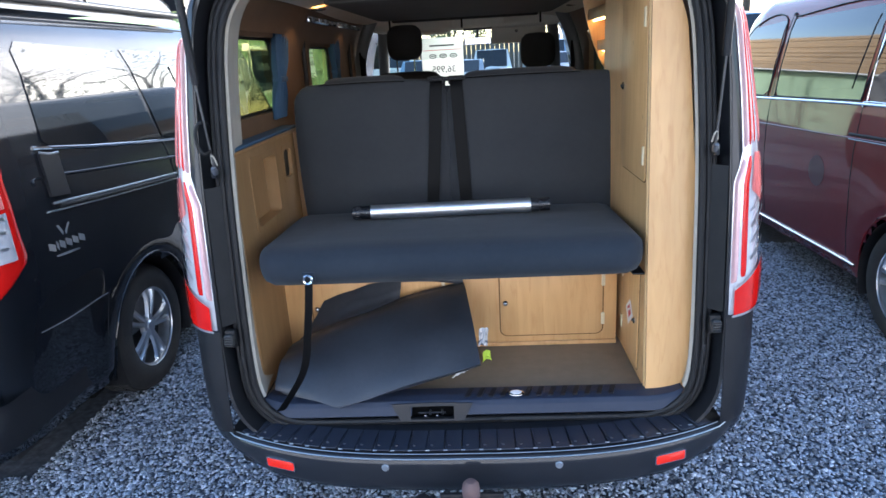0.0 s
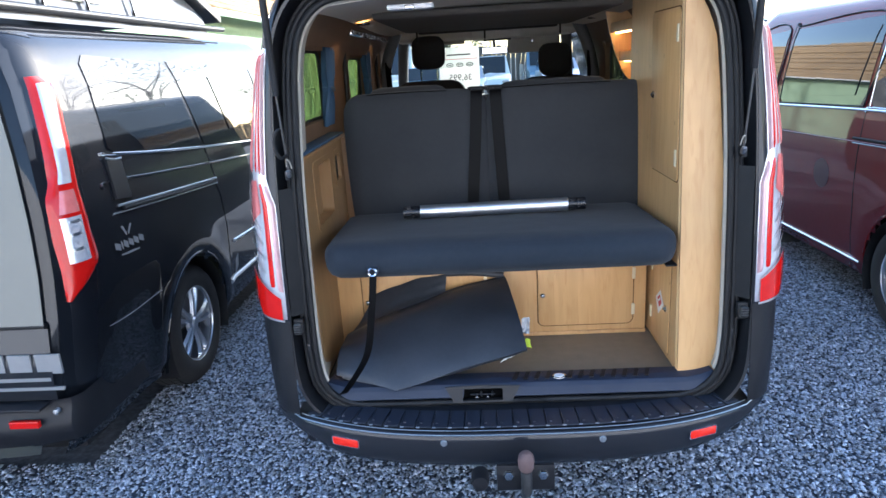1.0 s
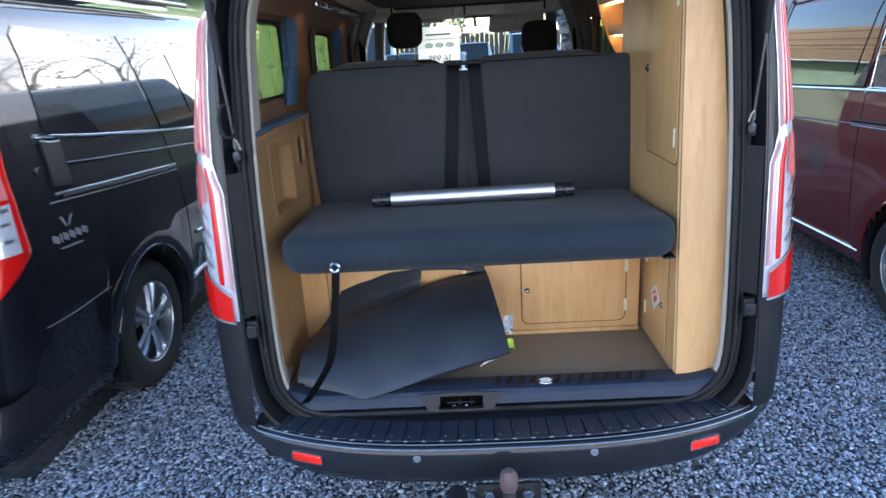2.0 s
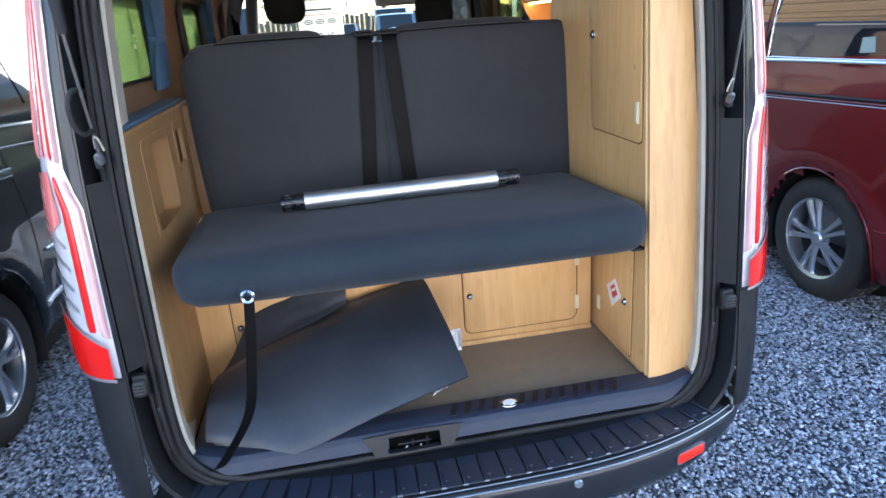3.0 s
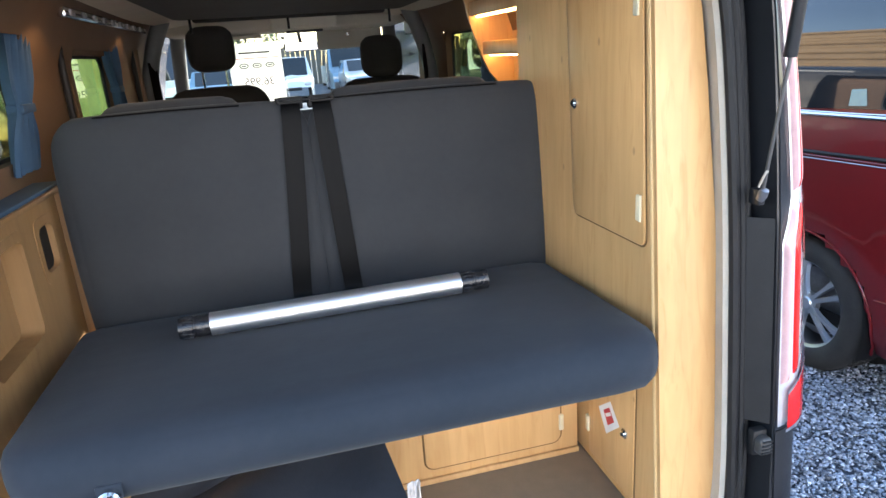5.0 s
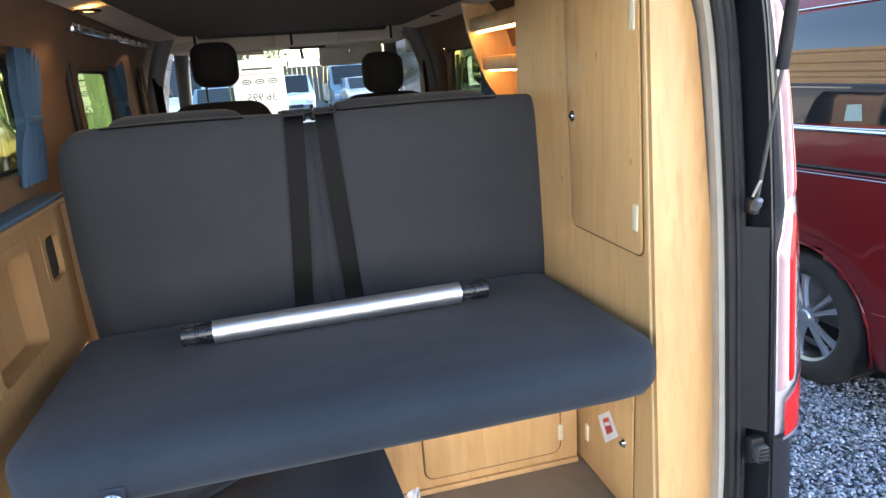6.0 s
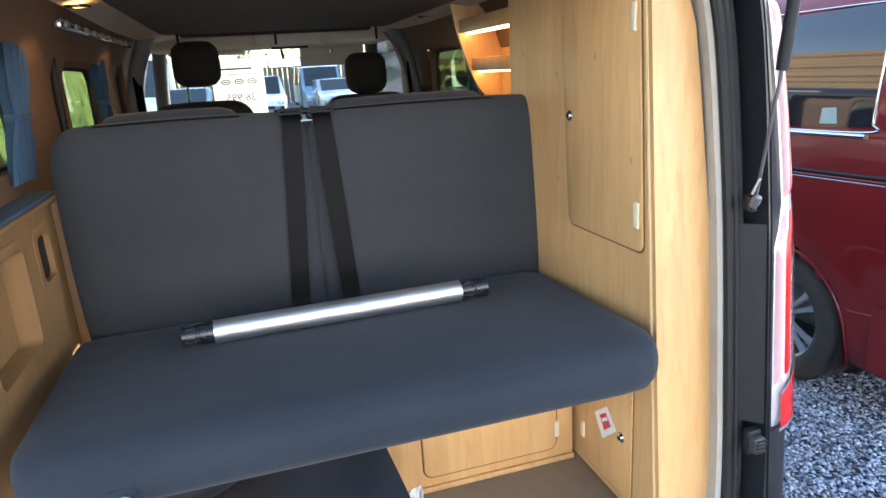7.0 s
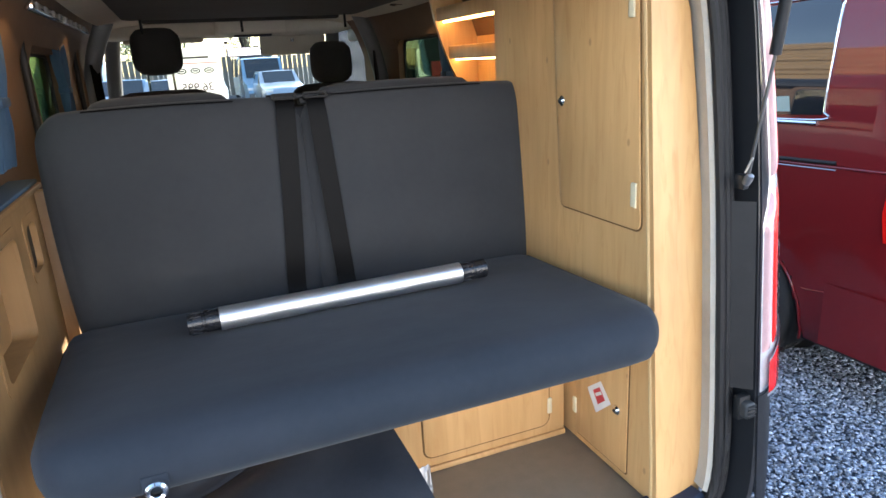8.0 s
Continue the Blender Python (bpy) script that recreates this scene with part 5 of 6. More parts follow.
strip_line("belt_trim", lv, pts=[(.42, 1.405), (1.5, 1.305), (2.7, 1.215), (3.6, 1.145)], r=.008, mat=M["chrome"], label="bright line under the windows", **g)
strip_line("slide_rail", lv, pts=[(.50, 1.155), (1.1, 1.115), (1.60, 1.085)], r=.010, mat=M["rubber"], **g)
strip_line("rail_highlight", lv, pts=[(.46, 1.172), (1.1, 1.132), (1.62, 1.10)], r=.006, mat=M["silver_paint"], **g)
strip_line("rail_highlight", lv, pts=[(.40, 1.145), (1.1, 1.100), (1.62, 1.07)], r=.004, mat=M["silver_paint"], **g)
strip_line("body_crease", lv, pts=[(.36, 1.26), (.42, 1.285), (1.0, 1.245), (1.7, 1.19), (2.6, 1.13)], r=.006, mat=M["dark_paint"], **g)
strip_line("lower_sill_line", lv, pts=[(1.62, .42), (2.6, .40), (3.55, .38)], r=.014, mat=M["silver_paint"], label="bright sill strip", **g)
strip_line("side_moulding", lv, pts=[(1.75, .66), (2.6, .62), (3.5, .58)], r=.012, mat=M["silver_paint"], **g)
strip_line("panel_gap", lv, pts=[(1.66, .45), (1.66, .8), (1.57, 1.30)], r=.004, mat=M["rubber"], out=-.001, **g)
strip_line("panel_gap", lv, pts=[(2.72, .40), (2.76, .9), (2.72, 1.22)], r=.004, mat=M["rubber"], out=-.001, **g)
strip_line("bumper_gap", lv, pts=[(.20, .70), (.45, .685), (.72, .69)], r=.0025, mat=M["steel"], out=-.001, **g)
strip_line("bumper_gap", lv, pts=[(.73, .70), (.69, .60), (.66, .50)], r=.0025, mat=M["rubber"], out=-.001, **g)
flap = side_panel("filler_flap", lv, outline=[(.44, 1.20), (.58, 1.19), (.58, 1.37), (.44, 1.385)], mat=M["black_plastic"], out=.002, depth=.012, label="black mains hook-up flap", **g)
strip_line("flap_edge", lv, pts=[(.44, 1.385), (.51, 1.372), (.58, 1.37)], r=.005, mat=M["silver_paint"], out=.014, **g)
# sill decal
side_panel("diamond_decal", lv, outline=[(1.74, .44), (1.79, .47), (1.80, .56), (1.75, .53)], mat=M["silver_ink"], **g)
# sign writing of the converter is kept as plain shapes
def decal_bar(y0, y1, z0, z1, slope=-.05):
    side_panel("decal_bar", lv, outline=[(y0, z0), (y1, z0 + slope * (y1 - y0)), (y1, z1 + slope * (y1 - y0)), (y0, z1)], mat=M["silver_ink"], depth=.0015, n=3, **g)


for w0, w1 in ((.0, .034), (.042, .052), (.060, .088), (.096, .126), (.134, .164), (.172, .204)):
    decal_bar(.355 + w0 * 1.3, .355 + w1 * 1.3, .985 - .06 * w0, 1.025 - .06 * w0)
decal_bar(.40, .57, .956, .965)
side_panel("decal_wing", lv, outline=[(.435, 1.082), (.452, 1.082), (.480, 1.040), (.470, 1.035)], mat=M["silver_ink"], depth=.0015, n=4, **g)
side_panel("decal_wing", lv, outline=[(.520, 1.078), (.535, 1.078), (.492, 1.034), (.480, 1.036)], mat=M["silver_ink"], depth=.0015, n=4, **g)
# its tail lamp wraps the rear corner
def lamp_l(u0, u1, z0, z1, out, mat, name, label="", par=None, lo=None, hi=None):
    def fn(u, v):
        z = z0 + (z1 - z0) * v
        a = table(lo, z) if lo else u0
        b = table(hi, z) if hi else u1
        t = a + (b - a) * u            # 0 on the rear face, 1 on the flank
        k = sideL(0, z)
        bulge = out * (1 - (2 * u - 1) ** 4)
        p0, p1, p2 = Vector((k - .19, -.03)), Vector((k + .06, -.06)), Vector((sideL(.24, z) + .002, .24))
        p = p0 * (1 - t) ** 2 + p1 * 2 * t * (1 - t) + p2 * t * t
        tg = ((p1 - p0) * 2 * (1 - t) + (p2 - p1) * 2 * t).normalized()
        return Vector((p.x + tg.y * bulge, leanL(max(p.y, 0), z) - max(p.y, 0) + p.y - tg.x * bulge, z))
    return part(name, grid(fn, 14, 30), mat, par or lv, label)


LOL = [(.875, .56), (1.0, .52), (1.12, .47), (1.27, .48), (1.33, .58), (1.5, .62), (1.745, .66)]
HIL = [(.875, .60), (.93, .80), (1.0, .97), (1.12, .93), (1.3, .90), (1.5, .93), (1.65, .98), (1.71, .98), (1.745, .80)]
ll_ = lamp_l(0, 1, .875, 1.745, .02, M["red_lens"], "tail_lamp", "tall red and clear tail lamp", None, LOL, HIL)
lamp_l(0, 1, 1.33, 1.72, .026, M["clear_lens"], "clear_lens", "clear upper lens", ll_, [(1.33, .63), (1.38, .66), (1.72, .70)], [(1.33, .83), (1.5, .86), (1.72, .90)])
lamp_l(0, 1, 1.02, 1.20, .0265, M["clear_lens"], "clear_lens", "clear lower lens", ll_, [(1.01, .58), (1.21, .55)], [(1.01, .88), (1.21, .85)])
lamp_l(0, 1, 1.215, 1.305, .0265, M["pink_lens"], "indicator_lens", "", ll_, [(1.215, .56), (1.305, .62)], [(1.215, .85), (1.305, .83)])
for zz in (1.065, 1.125, 1.175):
    lamp_l(0, 1, zz, zz + .012, .0275, M["alloy"], "reflector_rib", "", ll_, [(0, .60), (2, .60)], [(0, .83), (2, .83)])
# rear corner skin under and around the lamp, tailgate and bumper
lamp_l(0, 1, .30, 1.97, .0, M["dark_paint"], "rear_corner", "", None, [(.3, .12), (1.97, .12)], [(.3, 1.0), (1.97, 1.0)])
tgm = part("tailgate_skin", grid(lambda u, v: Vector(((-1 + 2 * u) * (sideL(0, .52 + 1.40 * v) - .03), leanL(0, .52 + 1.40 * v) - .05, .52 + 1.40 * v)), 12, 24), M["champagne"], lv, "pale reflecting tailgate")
part("tailgate_glass", grid(lambda u, v: Vector(((-1 + 2 * u) * (.66 - .06 * v), leanL(0, 1.30 + .48 * v) - .056, 1.30 + .48 * v)), 6, 6), M["tinted"], lv)
part("tailgate_lower_panel", grid(lambda u, v: Vector(((-1 + 2 * u) * .90, leanL(0, .52 + .285 * v) - .055, .52 + .285 * v)), 8, 6), M["dark_paint"], lv, "dark grey lower tailgate panel")
part("tailgate_gap", box(-.88, .88, -.052 + leanL(0, .81), -.02 + leanL(0, .81), .800, .816, .003), M["rubber"], lv)
bl = part("rear_bumper", grid(lambda u, v: Vector((math.copysign(min(1, abs(-1 + 2 * u) * 1.12) * (HL - .03), -1 + 2 * u), -.13 + .14 * abs(-1 + 2 * u) ** 4 + max(0, abs(-1 + 2 * u) - .893) * 4.5 + .03 * (1 - math.sin(math.pi * min(1, v * 1.1 + .1))), .33 + .18 * v)), 60, 8), M["black_plastic"], lv, "dark rear bumper")
part("bumper_shelf", box(-.86, .86, -.115, .02, .498, .512, .006), M["black_plastic"], lv)
part("bumper_reflector", box(.715, .835, -.108, -.088, .425, .455, .004), M["red_lens"], bl)
part("parking_sensor", lathe([(.0001, -.125), (.011, -.122), (.012, -.10)], "y", 14, Matrix.Translation((.885, .055, .47))), M["silver_paint"], bl)
# lettering panel on the tailgate becomes plain bars
for x0, x1, z0, z1 in ((.36, .46, .665, .745), (.475, .49, .665, .745), (.51, .58, .665, .745), (.60, .68, .665, .745), (.70, .79, .665, .745), (.81, .91, .665, .745), (.44, .86, .635, .650), (.40, .91, .600, .612)):
    part("decal_bar", box(x0 + .03, x1 + .03, leanL(0, z0) - .060, leanL(0, z0) - .050, z0 - .035, z1 - .035, 0), M["silver_ink"], lv)
# raised pop-top canvas on its roof
pop = thing("pop_top_roof", "raised grey pop-top roof with pale canvas on the parked van", "pop-top roof", m=Matrix.Translation((LX - HL, LY, 0)))
part("canvas", grid(lambda u, v: Vector((.70 - .02 * v - .02 * math.sin(u * 25) * math.sin(v * 3.1), .25 + 2.3 * u, 1.98 + (.12 + .85 * (1 - u)) * v)), 40, 10), material("grey_canvas", (.17, .175, .185), .9, 0, (.11, .115, .12), 6, .7, .3, 200), pop)
part("canvas_back", grid(lambda u, v: Vector((-.70 + 1.4 * u, .25, 1.98 + .97 * v)), 20, 10), bpy.data.materials["grey_canvas"], pop)
part("lid", thicken(grid(lambda u, v: Vector(((-1 + 2 * v) * .76, .10 + 2.6 * u, 2.99 - .87 * u)), 12, 8), .05), M["paint"], pop)
part("canvas_window", prism(rounded(.75, .32, .05, 4, .95, 2.25), lambda a, b, d: Vector((.705 + d, a, b)), .004), M["clear_lens"], pop)
part("roof_rail", pipe([(.72, .35, 2.03), (.72, 2.8, 2.03)], .018, 10), M["black_plastic"], pop)
for y in (.7, 1.05, 1.5):
    part("scissor_strut", pipe([(.715, y, 2.02), (.715, y - .15, 2.55)], .012, 8), M["chrome"], pop)
for y in (1.13, 4.05):
    for s in (-1, 1):
        wheel(lv, s * (HL - .045), y, s)
side_panel("mud_flap", lv, outline=[(.74, .20), (.78, .20), (.79, .46), (.73, .46)], mat=M["rubber"], out=-.06, depth=.02, n=4, **g)

# neighbour on the right: a red van
RX, HR = 2.25, .95
RY = .65
rv = thing("parked_van", "cherry red parked panel van with bright window trim", "van", m=Matrix.Translation((RX + HR, RY, 0)))
sideR, leanR = van_model(rv, M["red_paint"], HR, 5.0, .99, 4.0, arch=.385, flare=.010)
g = dict(s=-1, side=sideR, lean_y=leanR)
for nm, o in (("rear_side_window", [(.55, 1.34), (.60, 1.305), (1.46, 1.29), (1.50, 1.30), (1.50, 1.80), (1.46, 1.82), (.62, 1.83), (.57, 1.79)]), ("sliding_door_window", [(1.56, 1.29), (2.62, 1.25), (2.66, 1.27), (2.66, 1.78), (2.62, 1.80), (1.56, 1.82)]), ("cab_window", [(2.78, 1.245), (3.70, 1.20), (3.70, 1.25), (3.32, 1.74), (2.78, 1.78)])):
    w = side_panel(nm, rv, outline=o, mat=M["tinted"], label="tinted glass with a bright rim", **g)
    strip_line("window_rim", rv, pts=o + [o[0]], r=.005, mat=M["chrome"] if nm == "rear_side_window" else M["rubber"], out=.005, **g)
side_panel("opening_pane", rv, outline=[(1.68, 1.335), (2.22, 1.32), (2.10, 1.75), (1.62, 1.765)], mat=M["tinted"], out=.006, **g)
side_panel("interior_sticker", rv, outline=[(.74, 1.335), (.84, 1.33), (.84, 1.40), (.76, 1.405)], mat=material("pale_green_card", (.3, .36, .3), .6), out=.006, depth=.001, **g)
strip_line("waist_trim", rv, pts=[(.58, 1.29), (1.5, 1.272), (2.7, 1.228), (3.7, 1.185)], r=.011, mat=M["chrome"], label="bright waist line", **g)
strip_line("upper_crease", rv, pts=[(.22, 1.115), (1.0, 1.095), (2.0, 1.06), (3.0, 1.03)], r=.006, mat=M["red_paint"], **g)
strip_line("slide_rail", rv, pts=[(.45, 1.128), (1.0, 1.112), (1.60, 1.095)], r=.009, mat=M["rubber"], **g)
strip_line("sill_trim", rv, pts=[(1.42, .33), (2.4, .32), (3.5, .31)], r=.010, mat=M["chrome"], **g)
strip_line("bumper_gap", rv, pts=[(.02, .565), (.3, .545), (.58, .515)], r=.005, mat=M["red_paint"], out=-.0005, **g)
strip_line("crease_light", rv, pts=[(.45, 1.098), (1.0, 1.083), (1.60, 1.066)], r=.003, mat=M["silver_paint"], **g)
strip_line("panel_gap", rv, pts=[(1.53, .36), (1.53, 1.0), (1.53, 1.83)], r=.004, mat=M["rubber"], out=-.001, **g)
strip_line("panel_gap", rv, pts=[(2.70, .36), (2.72, 1.0), (2.72, 1.8)], r=.004, mat=M["rubber"], out=-.001, **g)
tl = side_panel("tail_lamp", rv, outline=[(.0, .80), (.20, .83), (.21, .95), (.17, 1.20), (.0, 1.24)], mat=M["red_lens"], out=.004, depth=.012, label="red tail lamp", **g)
side_panel("bumper_reflector", rv, outline=[(.06, .475), (.30, .485), (.30, .505), (.06, .50)], mat=M["red_lens"], out=.004, **g)
side_panel("round_decal", rv, outline=[(1.92 + .10 * math.cos(a / 18 * 2 * math.pi), .82 + .10 * math.sin(a / 18 * 2 * math.pi)) for a in range(18)], mat=material("faint_decal", (.10, .05, .06), .5), depth=.001, **g)
for y in (.99, 4.0):
    for s in (-1, 1):
        wheel(rv, s * (HR - .04), y, s, .345, .225, 10, .225)
part("rear_window", grid(lambda u, v: Vector(((-1 + 2 * u) * .68, leanR(0, 1.25 + .5 * v) - .042, 1.25 + .5 * v)), 4, 4), M["tinted"], rv)
part("rear_bumper", grid(lambda u, v: Vector((math.copysign(min(1, abs(-1 + 2 * u) * 1.1) * (HR - .005), -1 + 2 * u), -.09 + .1 * abs(-1 + 2 * u) ** 4 + max(0, abs(-1 + 2 * u) - .91) * 5, .28 + .30 * v)), 50, 8), M["red_paint"], rv)


# vehicles ahead, beyond the windscreen
def far_car(x, y, turn, paint, half, length, height, words_):
    c = thing("parked_car", words_, "car", m=Matrix.Translation((x, y, 0)) @ pose(0, 0, 0, 0, 0, turn))
    NOSE = [(0, .75), (.12, .95), (.35, 1.0), (.85, height), (length * .55, height), (length * .72, .98), (length * .96, .78), (length, .55)]
    if height > 1.8:
        NOSE = [(0, height), (length * .72, height), (length * .84, 1.15), (length * .98, .9), (length, .5)]
    for s in (-1, 1):
        def fn(u, v):
            y = length * u
            top = table(NOSE, y)
            z = .2 + (top - .2) * min(1, v * 1.25)
            k = 1 - .14 * max(0, (z - .85)) / .6 if height < 1.8 else 1 - .06 * max(0, z - 1.0)
            w = half * k * (1 - .12 * max(0, 1 - 6 * u) ** 2 - .16 * max(0, 6 * u - 5) ** 2)
            if v > .8:
                w *= 1 - ((v - .8) / .2)
            return Vector((s * w, y, z + .03 * max(0, v - .8) / .2))
        part("body", grid(fn, 40, 20, lambda p: p.z < .62 and min((p.y - length * .2) ** 2, (p.y - length * .8) ** 2) + (p.z - .31) ** 2 < .33 ** 2), paint, c)
        gw = [(.55 * 1.0, .98), (length * .66, .98), (length * .55, height - .10), (.95, height - .10)] if height < 1.8 else [(.5, 1.2), (length * .70, 1.2), (length * .70, height - .3), (.5, height - .3)]
        part("side_glass", prism(gw, lambda a, b, d: Vector((s * (half * (1 - .14 * max(0, b - .85) / .6 if height < 1.8 else 1 - .06 * max(0, b - 1.0)) + .004 + d), a, b)), .004), M["tinted"], c)
        for yy in (length * .2, length * .8):
            w = part("wheel", lathe([(.0001, 0), (.17, .0), (.2, .01), (.28, .012), (.31, -.02), (.31, -.18), (.2, -.2)], "x", 24, Matrix.Translation((s * (half - .02), yy, .31)) @ Matrix.Diagonal((s, 1, 1, 1))), M["tyre"], c)
            part("wheel_cover", lathe([(.0001, .012), (.1, .016), (.19, .008)], "x", 20, Matrix.Translation((s * (half - .02), yy, .31)) @ Matrix.Diagonal((s, 1, 1, 1))), M["alloy"], w)
        part("headlamp", cushion(s * half * .55, s * half * .88, length - .18, length - .04, .62, .76, .03), M["clear_lens"], c)
    if height > 1.8:
        part("windscreen", grid(lambda u, v: Vector(((-1 + 2 * v) * half * .82, length * (.73 + .105 * u) + .06, height - .05 - (height - 1.25) * u)), 4, 6), M["tinted"], c)
    else:
        part("windscreen", grid(lambda u, v: Vector(((-1 + 2 * v) * half * .74, length * (.565 + .14 * u) + .06, height - .01 - (height - 1.03) * u)), 4, 6), M["tinted"], c)
        part("rear_window", grid(lambda u, v: Vector(((-1 + 2 * v) * half * .72, .80 - .36 * u, height - .05 - .35 * u)), 4, 6), M["tinted"], c)
    part("grille", box(-half * .4, half * .4, length - .04, length + .01, .45, .58, .01), M["black_plastic"], c)
    return c


far_car(-2.0, 26.2, 180, M["blue_paint"], .88, 4.2, 1.48, "pale blue parked hatchback on gravel")
far_car(-.35, 25.6, 177, M["silver_paint"], .88, 4.2, 1.42, "silver parked hatchback on gravel")
far_car(.85, 31.0, 178, M["white_paint"], .90, 4.3, 1.75, "white parked people carrier on gravel")
far_car(4.0, 41.5, 180, M["white_paint"], 1.05, 5.5, 2.5, "tall white parked van on the gravel yard")
far_car(3.8, 36.2, 178, M["blue_paint"], .98, 5.2, 2.1, "pale blue parked van on the gravel yard")
far_car(3.85, 31.2, 180, M["silver_paint"], .88, 4.2, 1.48, "silver parked car in front of a van")
far_car(6.0, 17.5, 178, M["blue_paint"], .98, 5.2, 2.2, "blue-grey parked van beyond the red one")
rs = thing("red_sign_board", "red sign board with white bars on two posts", "sign")
part("board", box(3.25, 4.35, 8.50, 8.53, .70, 1.61, .006), M["red_ink"], rs)
for x in (3.35, 4.25):
    part("post", box(x - .03, x + .03, 8.535, 8.575, 0, 1.58, .005), M["black_plastic"], rs)
for x0, x1, z0, z1 in ((3.40, 3.62, 1.45, 1.52), (3.70, 3.92, 1.45, 1.52), (3.55, 3.95, 1.27, 1.34)):
    part("printed_bar", box(x0, x1, 8.494, 8.4985, z0, z1, 0), M["white_ink"], rs)
far_car(-3.6, 33.0, 178, M["white_paint"], 1.05, 6.0, 2.7, "tall white motorhome parked by the fence")

# ---- the ground and what stands round the yard ----
gr = part("ground", grid(lambda u, v: Vector(((-.5 + u) * 1200, (-.5 + v) * 1200, 0)), 8, 8), M["ground"], None, smooth=False)
tagged(gr, kind="structure")

house = thing("bungalow", "pale green rendered bungalow with a tan roof", "house")
part("wall", box(-10.5, -5.0, 6.0, 36.0, 0, 2.9, 0), M["green_wall"], house)
for a, b in (((-4.5, 2.78), (-7.8, 5.5)), ((-11.1, 2.78), (-7.8, 5.5))):
    for k in range(24):
        t0, t1 = k / 24, (k + 1.25) / 24
        p = [Vector((a[0] + (b[0] - a[0]) * t, 0, a[1] + (b[1] - a[1]) * t + e)) for t, e in ((t0, .05), (t1, .02))]
        rf = bmesh.new()
        rf.faces.new([rf.verts.new((p[0].x, 5.4, p[0].z)), rf.verts.new((p[1].x, 5.4, p[1].z)), rf.verts.new((p[1].x, 36.5, p[1].z)), rf.verts.new((p[0].x, 36.5, p[0].z))])
        part("roof_course", thicken(rf, .03), M["roof_tile"], house, smooth=False)
part("gutter", pipe([(-4.5, 5.4, 2.76), (-4.5, 36.5, 2.76)], .06, 8), M["white_paint"], house)
for y in (8.0, 13.0):
    w = part("window", box(-5.02, -4.97, y, y + 1.4, 1.0, 2.1, .01), M["white_paint"], house)
    part("pane", box(-4.97, -4.96, y + .08, y + 1.32, 1.08, 2.02, 0), M["tinted"], w)

# added out of view: a sunlit pale wall bouncing fill light into the van
wb = part("wall_behind", box(-16, 16, -9.6, -9.2, 0, 5.2, .02), M["bounce_pale"], None, smooth=False)
tagged(wb, kind="structure")

fence = thing("board_fence", "weathered dark board fence at the far side of the yard", "fence")
for k in range(90):
    x = -14 + .32 * k
    part("board", box(x, x + .29, 44.0 + .03 * (k % 2), 44.03 + .03 * (k % 2), 0, 2.4 + .08 * math.sin(k * 1.7), .004, 1), M["fence"], fence)
fence2 = thing("board_fence", "weathered board fence beside the red van's yard", "fence")
for k in range(70):
    y = -6 + .5 * k
    part("board", box(14.0, 14.04, y, y + .46, 0, 2.0, .004, 1), M["fence"], fence2)


def tree(x, y, h, seed):
    rnd = random.Random(seed)
    t = thing("tree", "broad leafy tree beyond the yard fence", "tree", "trees beyond the fence", m=Matrix.Translation((x, y, 0)))
    part("trunk", pipe(smooth_line([(0, 0, 0), (.1, .05, h * .25), (-.05, .1, h * .5), (.1, 0, h * .8)], 5), [.28 - .22 * i / 15 for i in range(16)], 9), M["bark"], t)
    bm = bmesh.new()
    for k in range(7):
        a = k / 7 * 6.28 + rnd.random()
        e = Vector((math.cos(a) * h * .3, math.sin(a) * h * .3, h * (.55 + .3 * rnd.random())))
        pipe(smooth_line([(0, 0, h * (.3 + .05 * k)), e * .5 + Vector((0, 0, h * .25)), e], 3), [.09, .08, .07, .06, .05, .03, .02], 6, bm)
    part("limbs", bm, M["bark"], t)
    vs, fs = [], []
    blobs = [(Vector((rnd.gauss(0, .2) * h, rnd.gauss(0, .2) * h, h * (.65 + .2 * rnd.gauss(0, .7)))), h * rnd.uniform(.09, .17)) for k in range(22)]
    for c, r in blobs:
        for q in range(130):
            d = Vector((rnd.gauss(0, 1), rnd.gauss(0, 1), rnd.gauss(0, .8))).normalized() * r * rnd.random() ** .4
            u = Vector((rnd.gauss(0, 1), rnd.gauss(0, 1), rnd.gauss(0, 1))).normalized()
            w = u.orthogonal().normalized()
            s = rnd.uniform(.08, .17)
            b = len(vs)
            p = c + d
            vs += [p - u * s, p + w * s * .5, p + u * s, p - w * s * .5]
            fs.append((b, b + 1, b + 2, b + 3))
    me = bpy.data.meshes.new("crown")
    me.from_pydata(vs, [], fs)
    me.materials.append(M["leaf"])
    o = new("crown", me)
    o.parent = t


for k, (x, y, h) in enumerate(((-9, 50, 8), (-2, 52, 7), (5, 51, 8.5), (12, 50, 7.5), (19, 27, 8), (-16, 44, 9), (16.5, 17.5, 9), (15.5, 25, 16), (17.5, 31, 17), (15, 37, 16), (21, 24, 16))):
    tree(x, y, h, 20 + k)

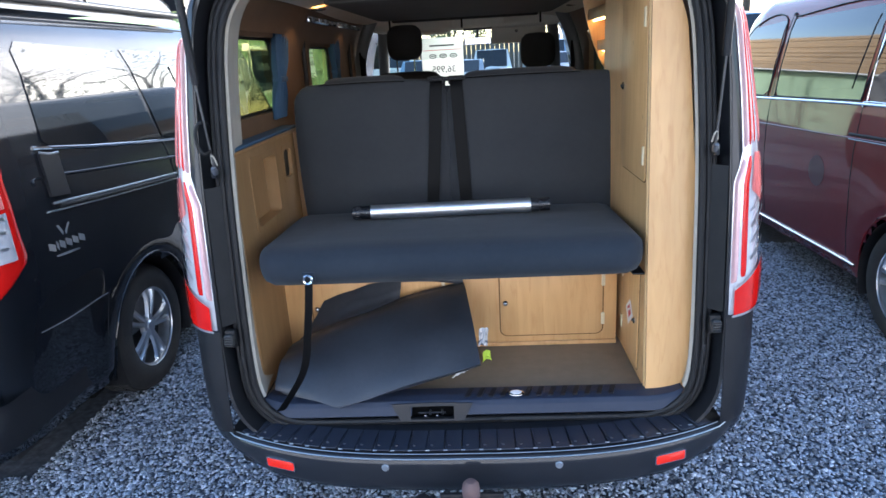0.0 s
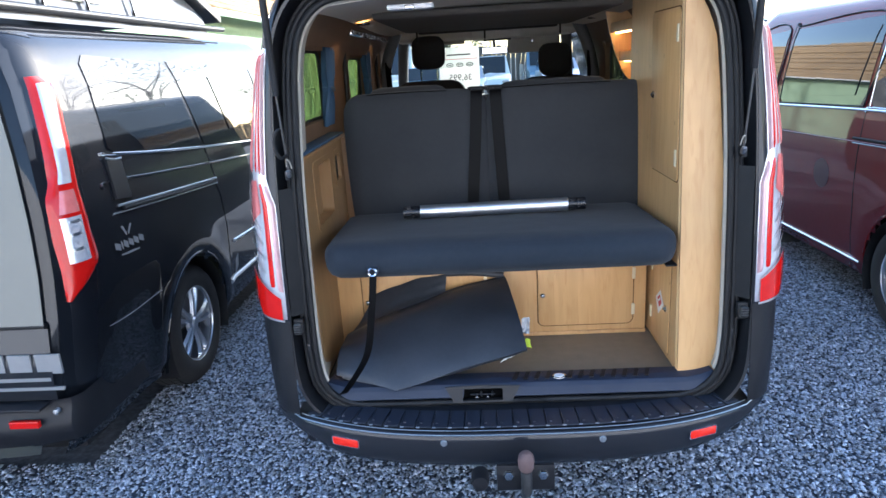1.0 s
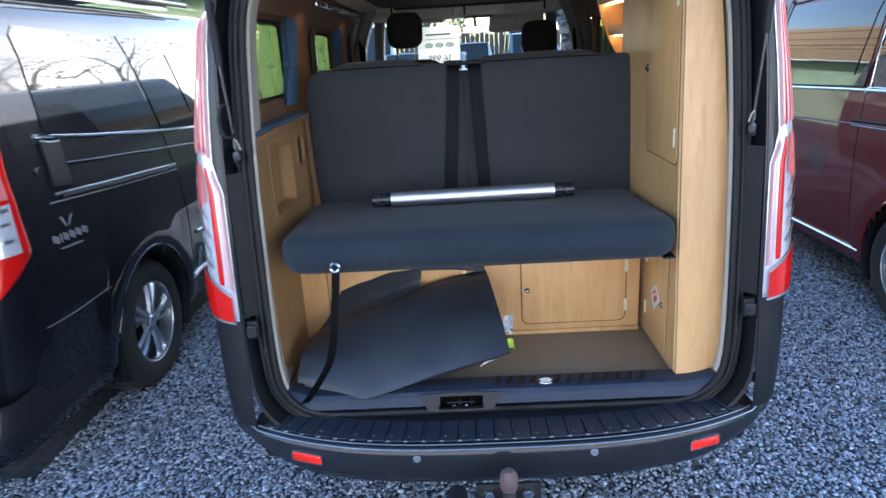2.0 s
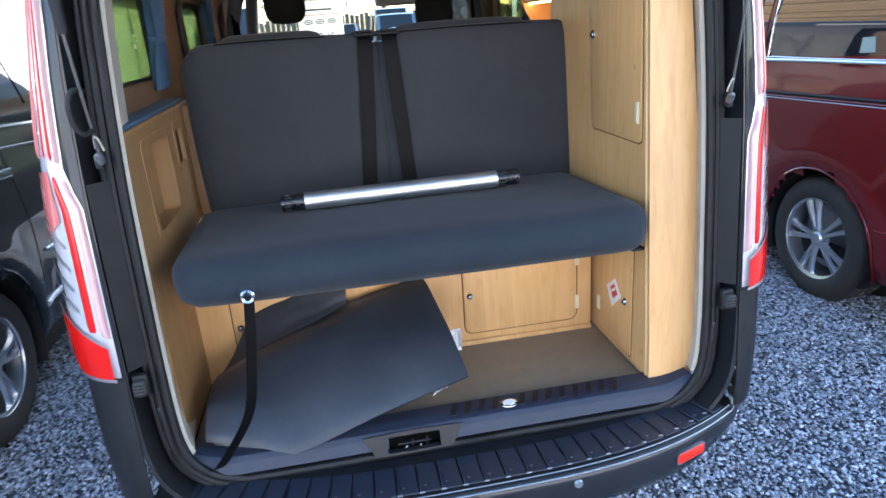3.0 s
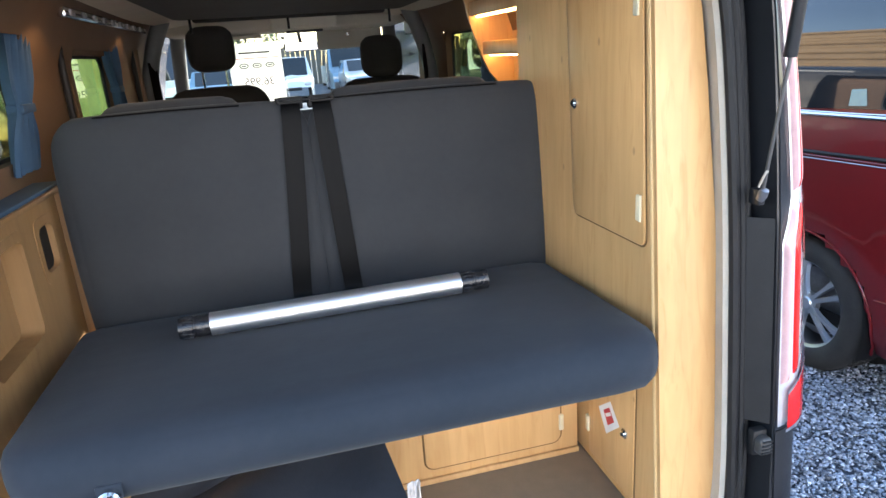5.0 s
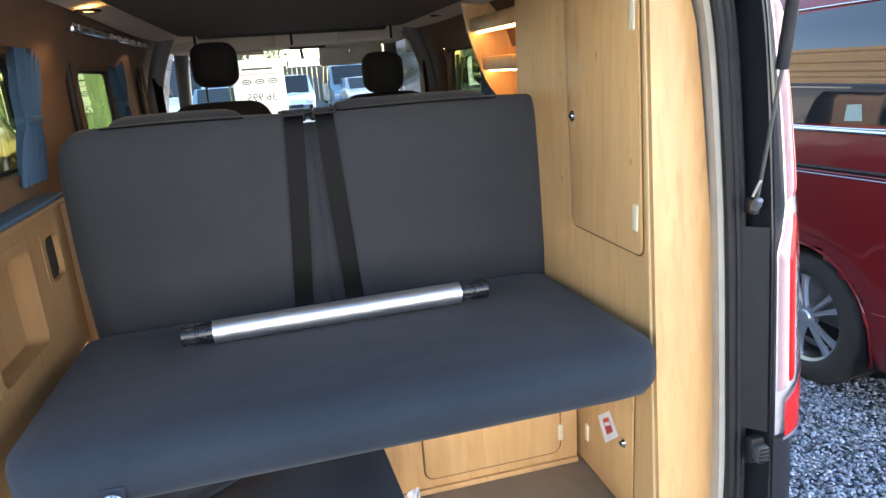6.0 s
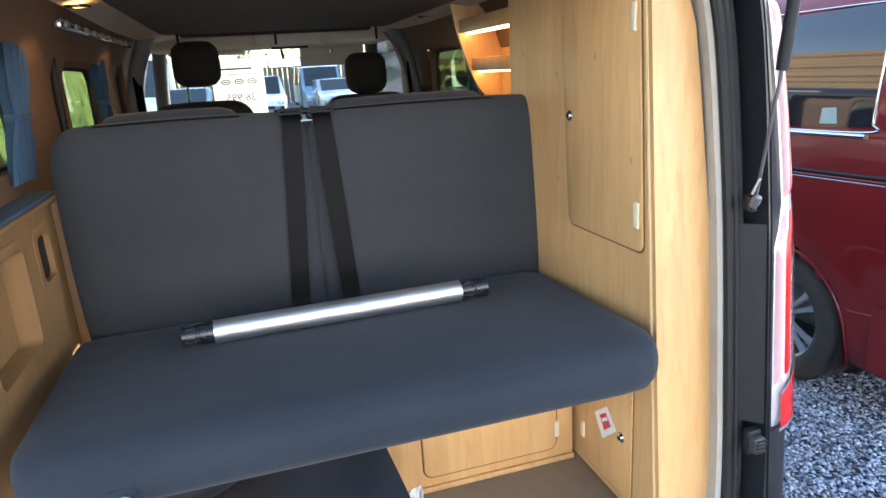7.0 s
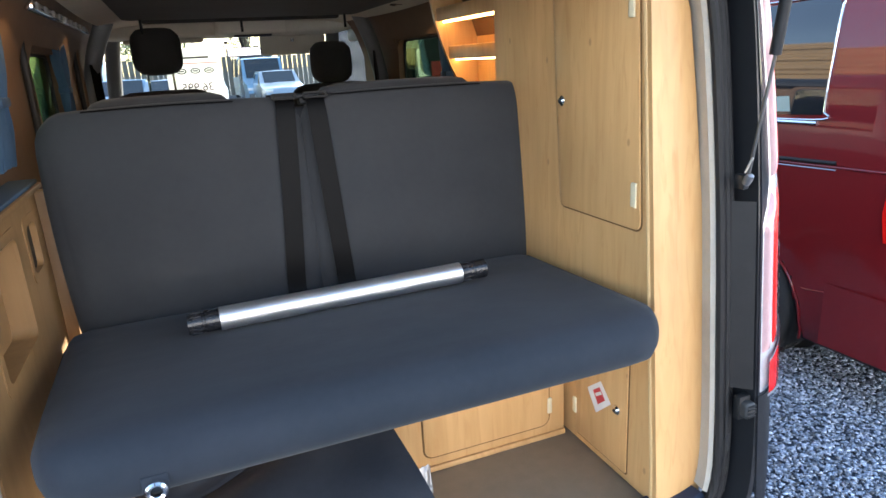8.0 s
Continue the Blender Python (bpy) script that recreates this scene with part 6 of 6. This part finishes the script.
# loose stones in the yard near the vans
rng = np.random.default_rng(5)
ico = np.array([(1, 0, 0), (-1, 0, 0), (0, 1, 0), (0, -1, 0), (0, 0, 1), (0, 0, -1)], float)
tri = np.array([(0, 2, 4), (2, 1, 4), (1, 3, 4), (3, 0, 4), (2, 0, 5), (1, 2, 5), (3, 1, 5), (0, 3, 5)])
N = 250000
X = rng.uniform(-2.6, 3.4, N)
Y = rng.uniform(-1.3, 3.6, N)
keep = ~((np.abs(X) < .80) & (Y > 1.0)) & ~((X < -1.95) & (Y > .6)) & ~((X > 2.9) & (Y > 1.0))
keep &= rng.uniform(0, 1, N) < np.minimum(1, np.minimum(np.minimum(X + 2.6, 3.4 - X), (Y + 1.3) * .9) / .55)   # thins out at its rim
X, Y = X[keep], Y[keep]
N = len(X)
S = rng.uniform(.0055, .0095, N) * rng.choice([1.0, 1.0, 1.35], N)
sc = np.stack([S * rng.uniform(.9, 1.5, N), S * rng.uniform(.7, 1.1, N), S * rng.uniform(.45, .8, N)], 1)
A = rng.uniform(0, 2 * np.pi, N)
T = rng.uniform(-.6, .6, N)
P = ico[None] * sc[:, None] * rng.uniform(.7, 1.2, (N, 6, 1)) + rng.normal(0, .0012, (N, 6, 3))
ca, sa, ct, st = np.cos(A)[:, None], np.sin(A)[:, None], np.cos(T)[:, None], np.sin(T)[:, None]
px_, py_, pz_ = P[..., 0], P[..., 1] * ct - P[..., 2] * st, P[..., 1] * st + P[..., 2] * ct
P = np.stack([px_ * ca - py_ * sa + X[:, None], px_ * sa + py_ * ca + Y[:, None], pz_ + (S * .35 + rng.uniform(0, .012, N))[:, None]], 2)
me = bpy.data.meshes.new("gravel")
V = P.reshape(-1, 3)
F = (tri[None] + 6 * np.arange(N)[:, None, None]).reshape(-1, 3)
me.vertices.add(len(V))
me.vertices.foreach_set("co", V.ravel().astype(np.float32))
me.loops.add(F.size)
me.loops.foreach_set("vertex_index", F.ravel().astype(np.int32))
me.polygons.add(len(F))
me.polygons.foreach_set("loop_start", np.arange(0, F.size, 3, dtype=np.int32))
me.update(calc_edges=True)
me.materials.append(M["stones"])
gravel = new("gravel", me)
tagged(gravel, "loose blue-grey gravel stones covering the yard", "gravel", kind="stuff")
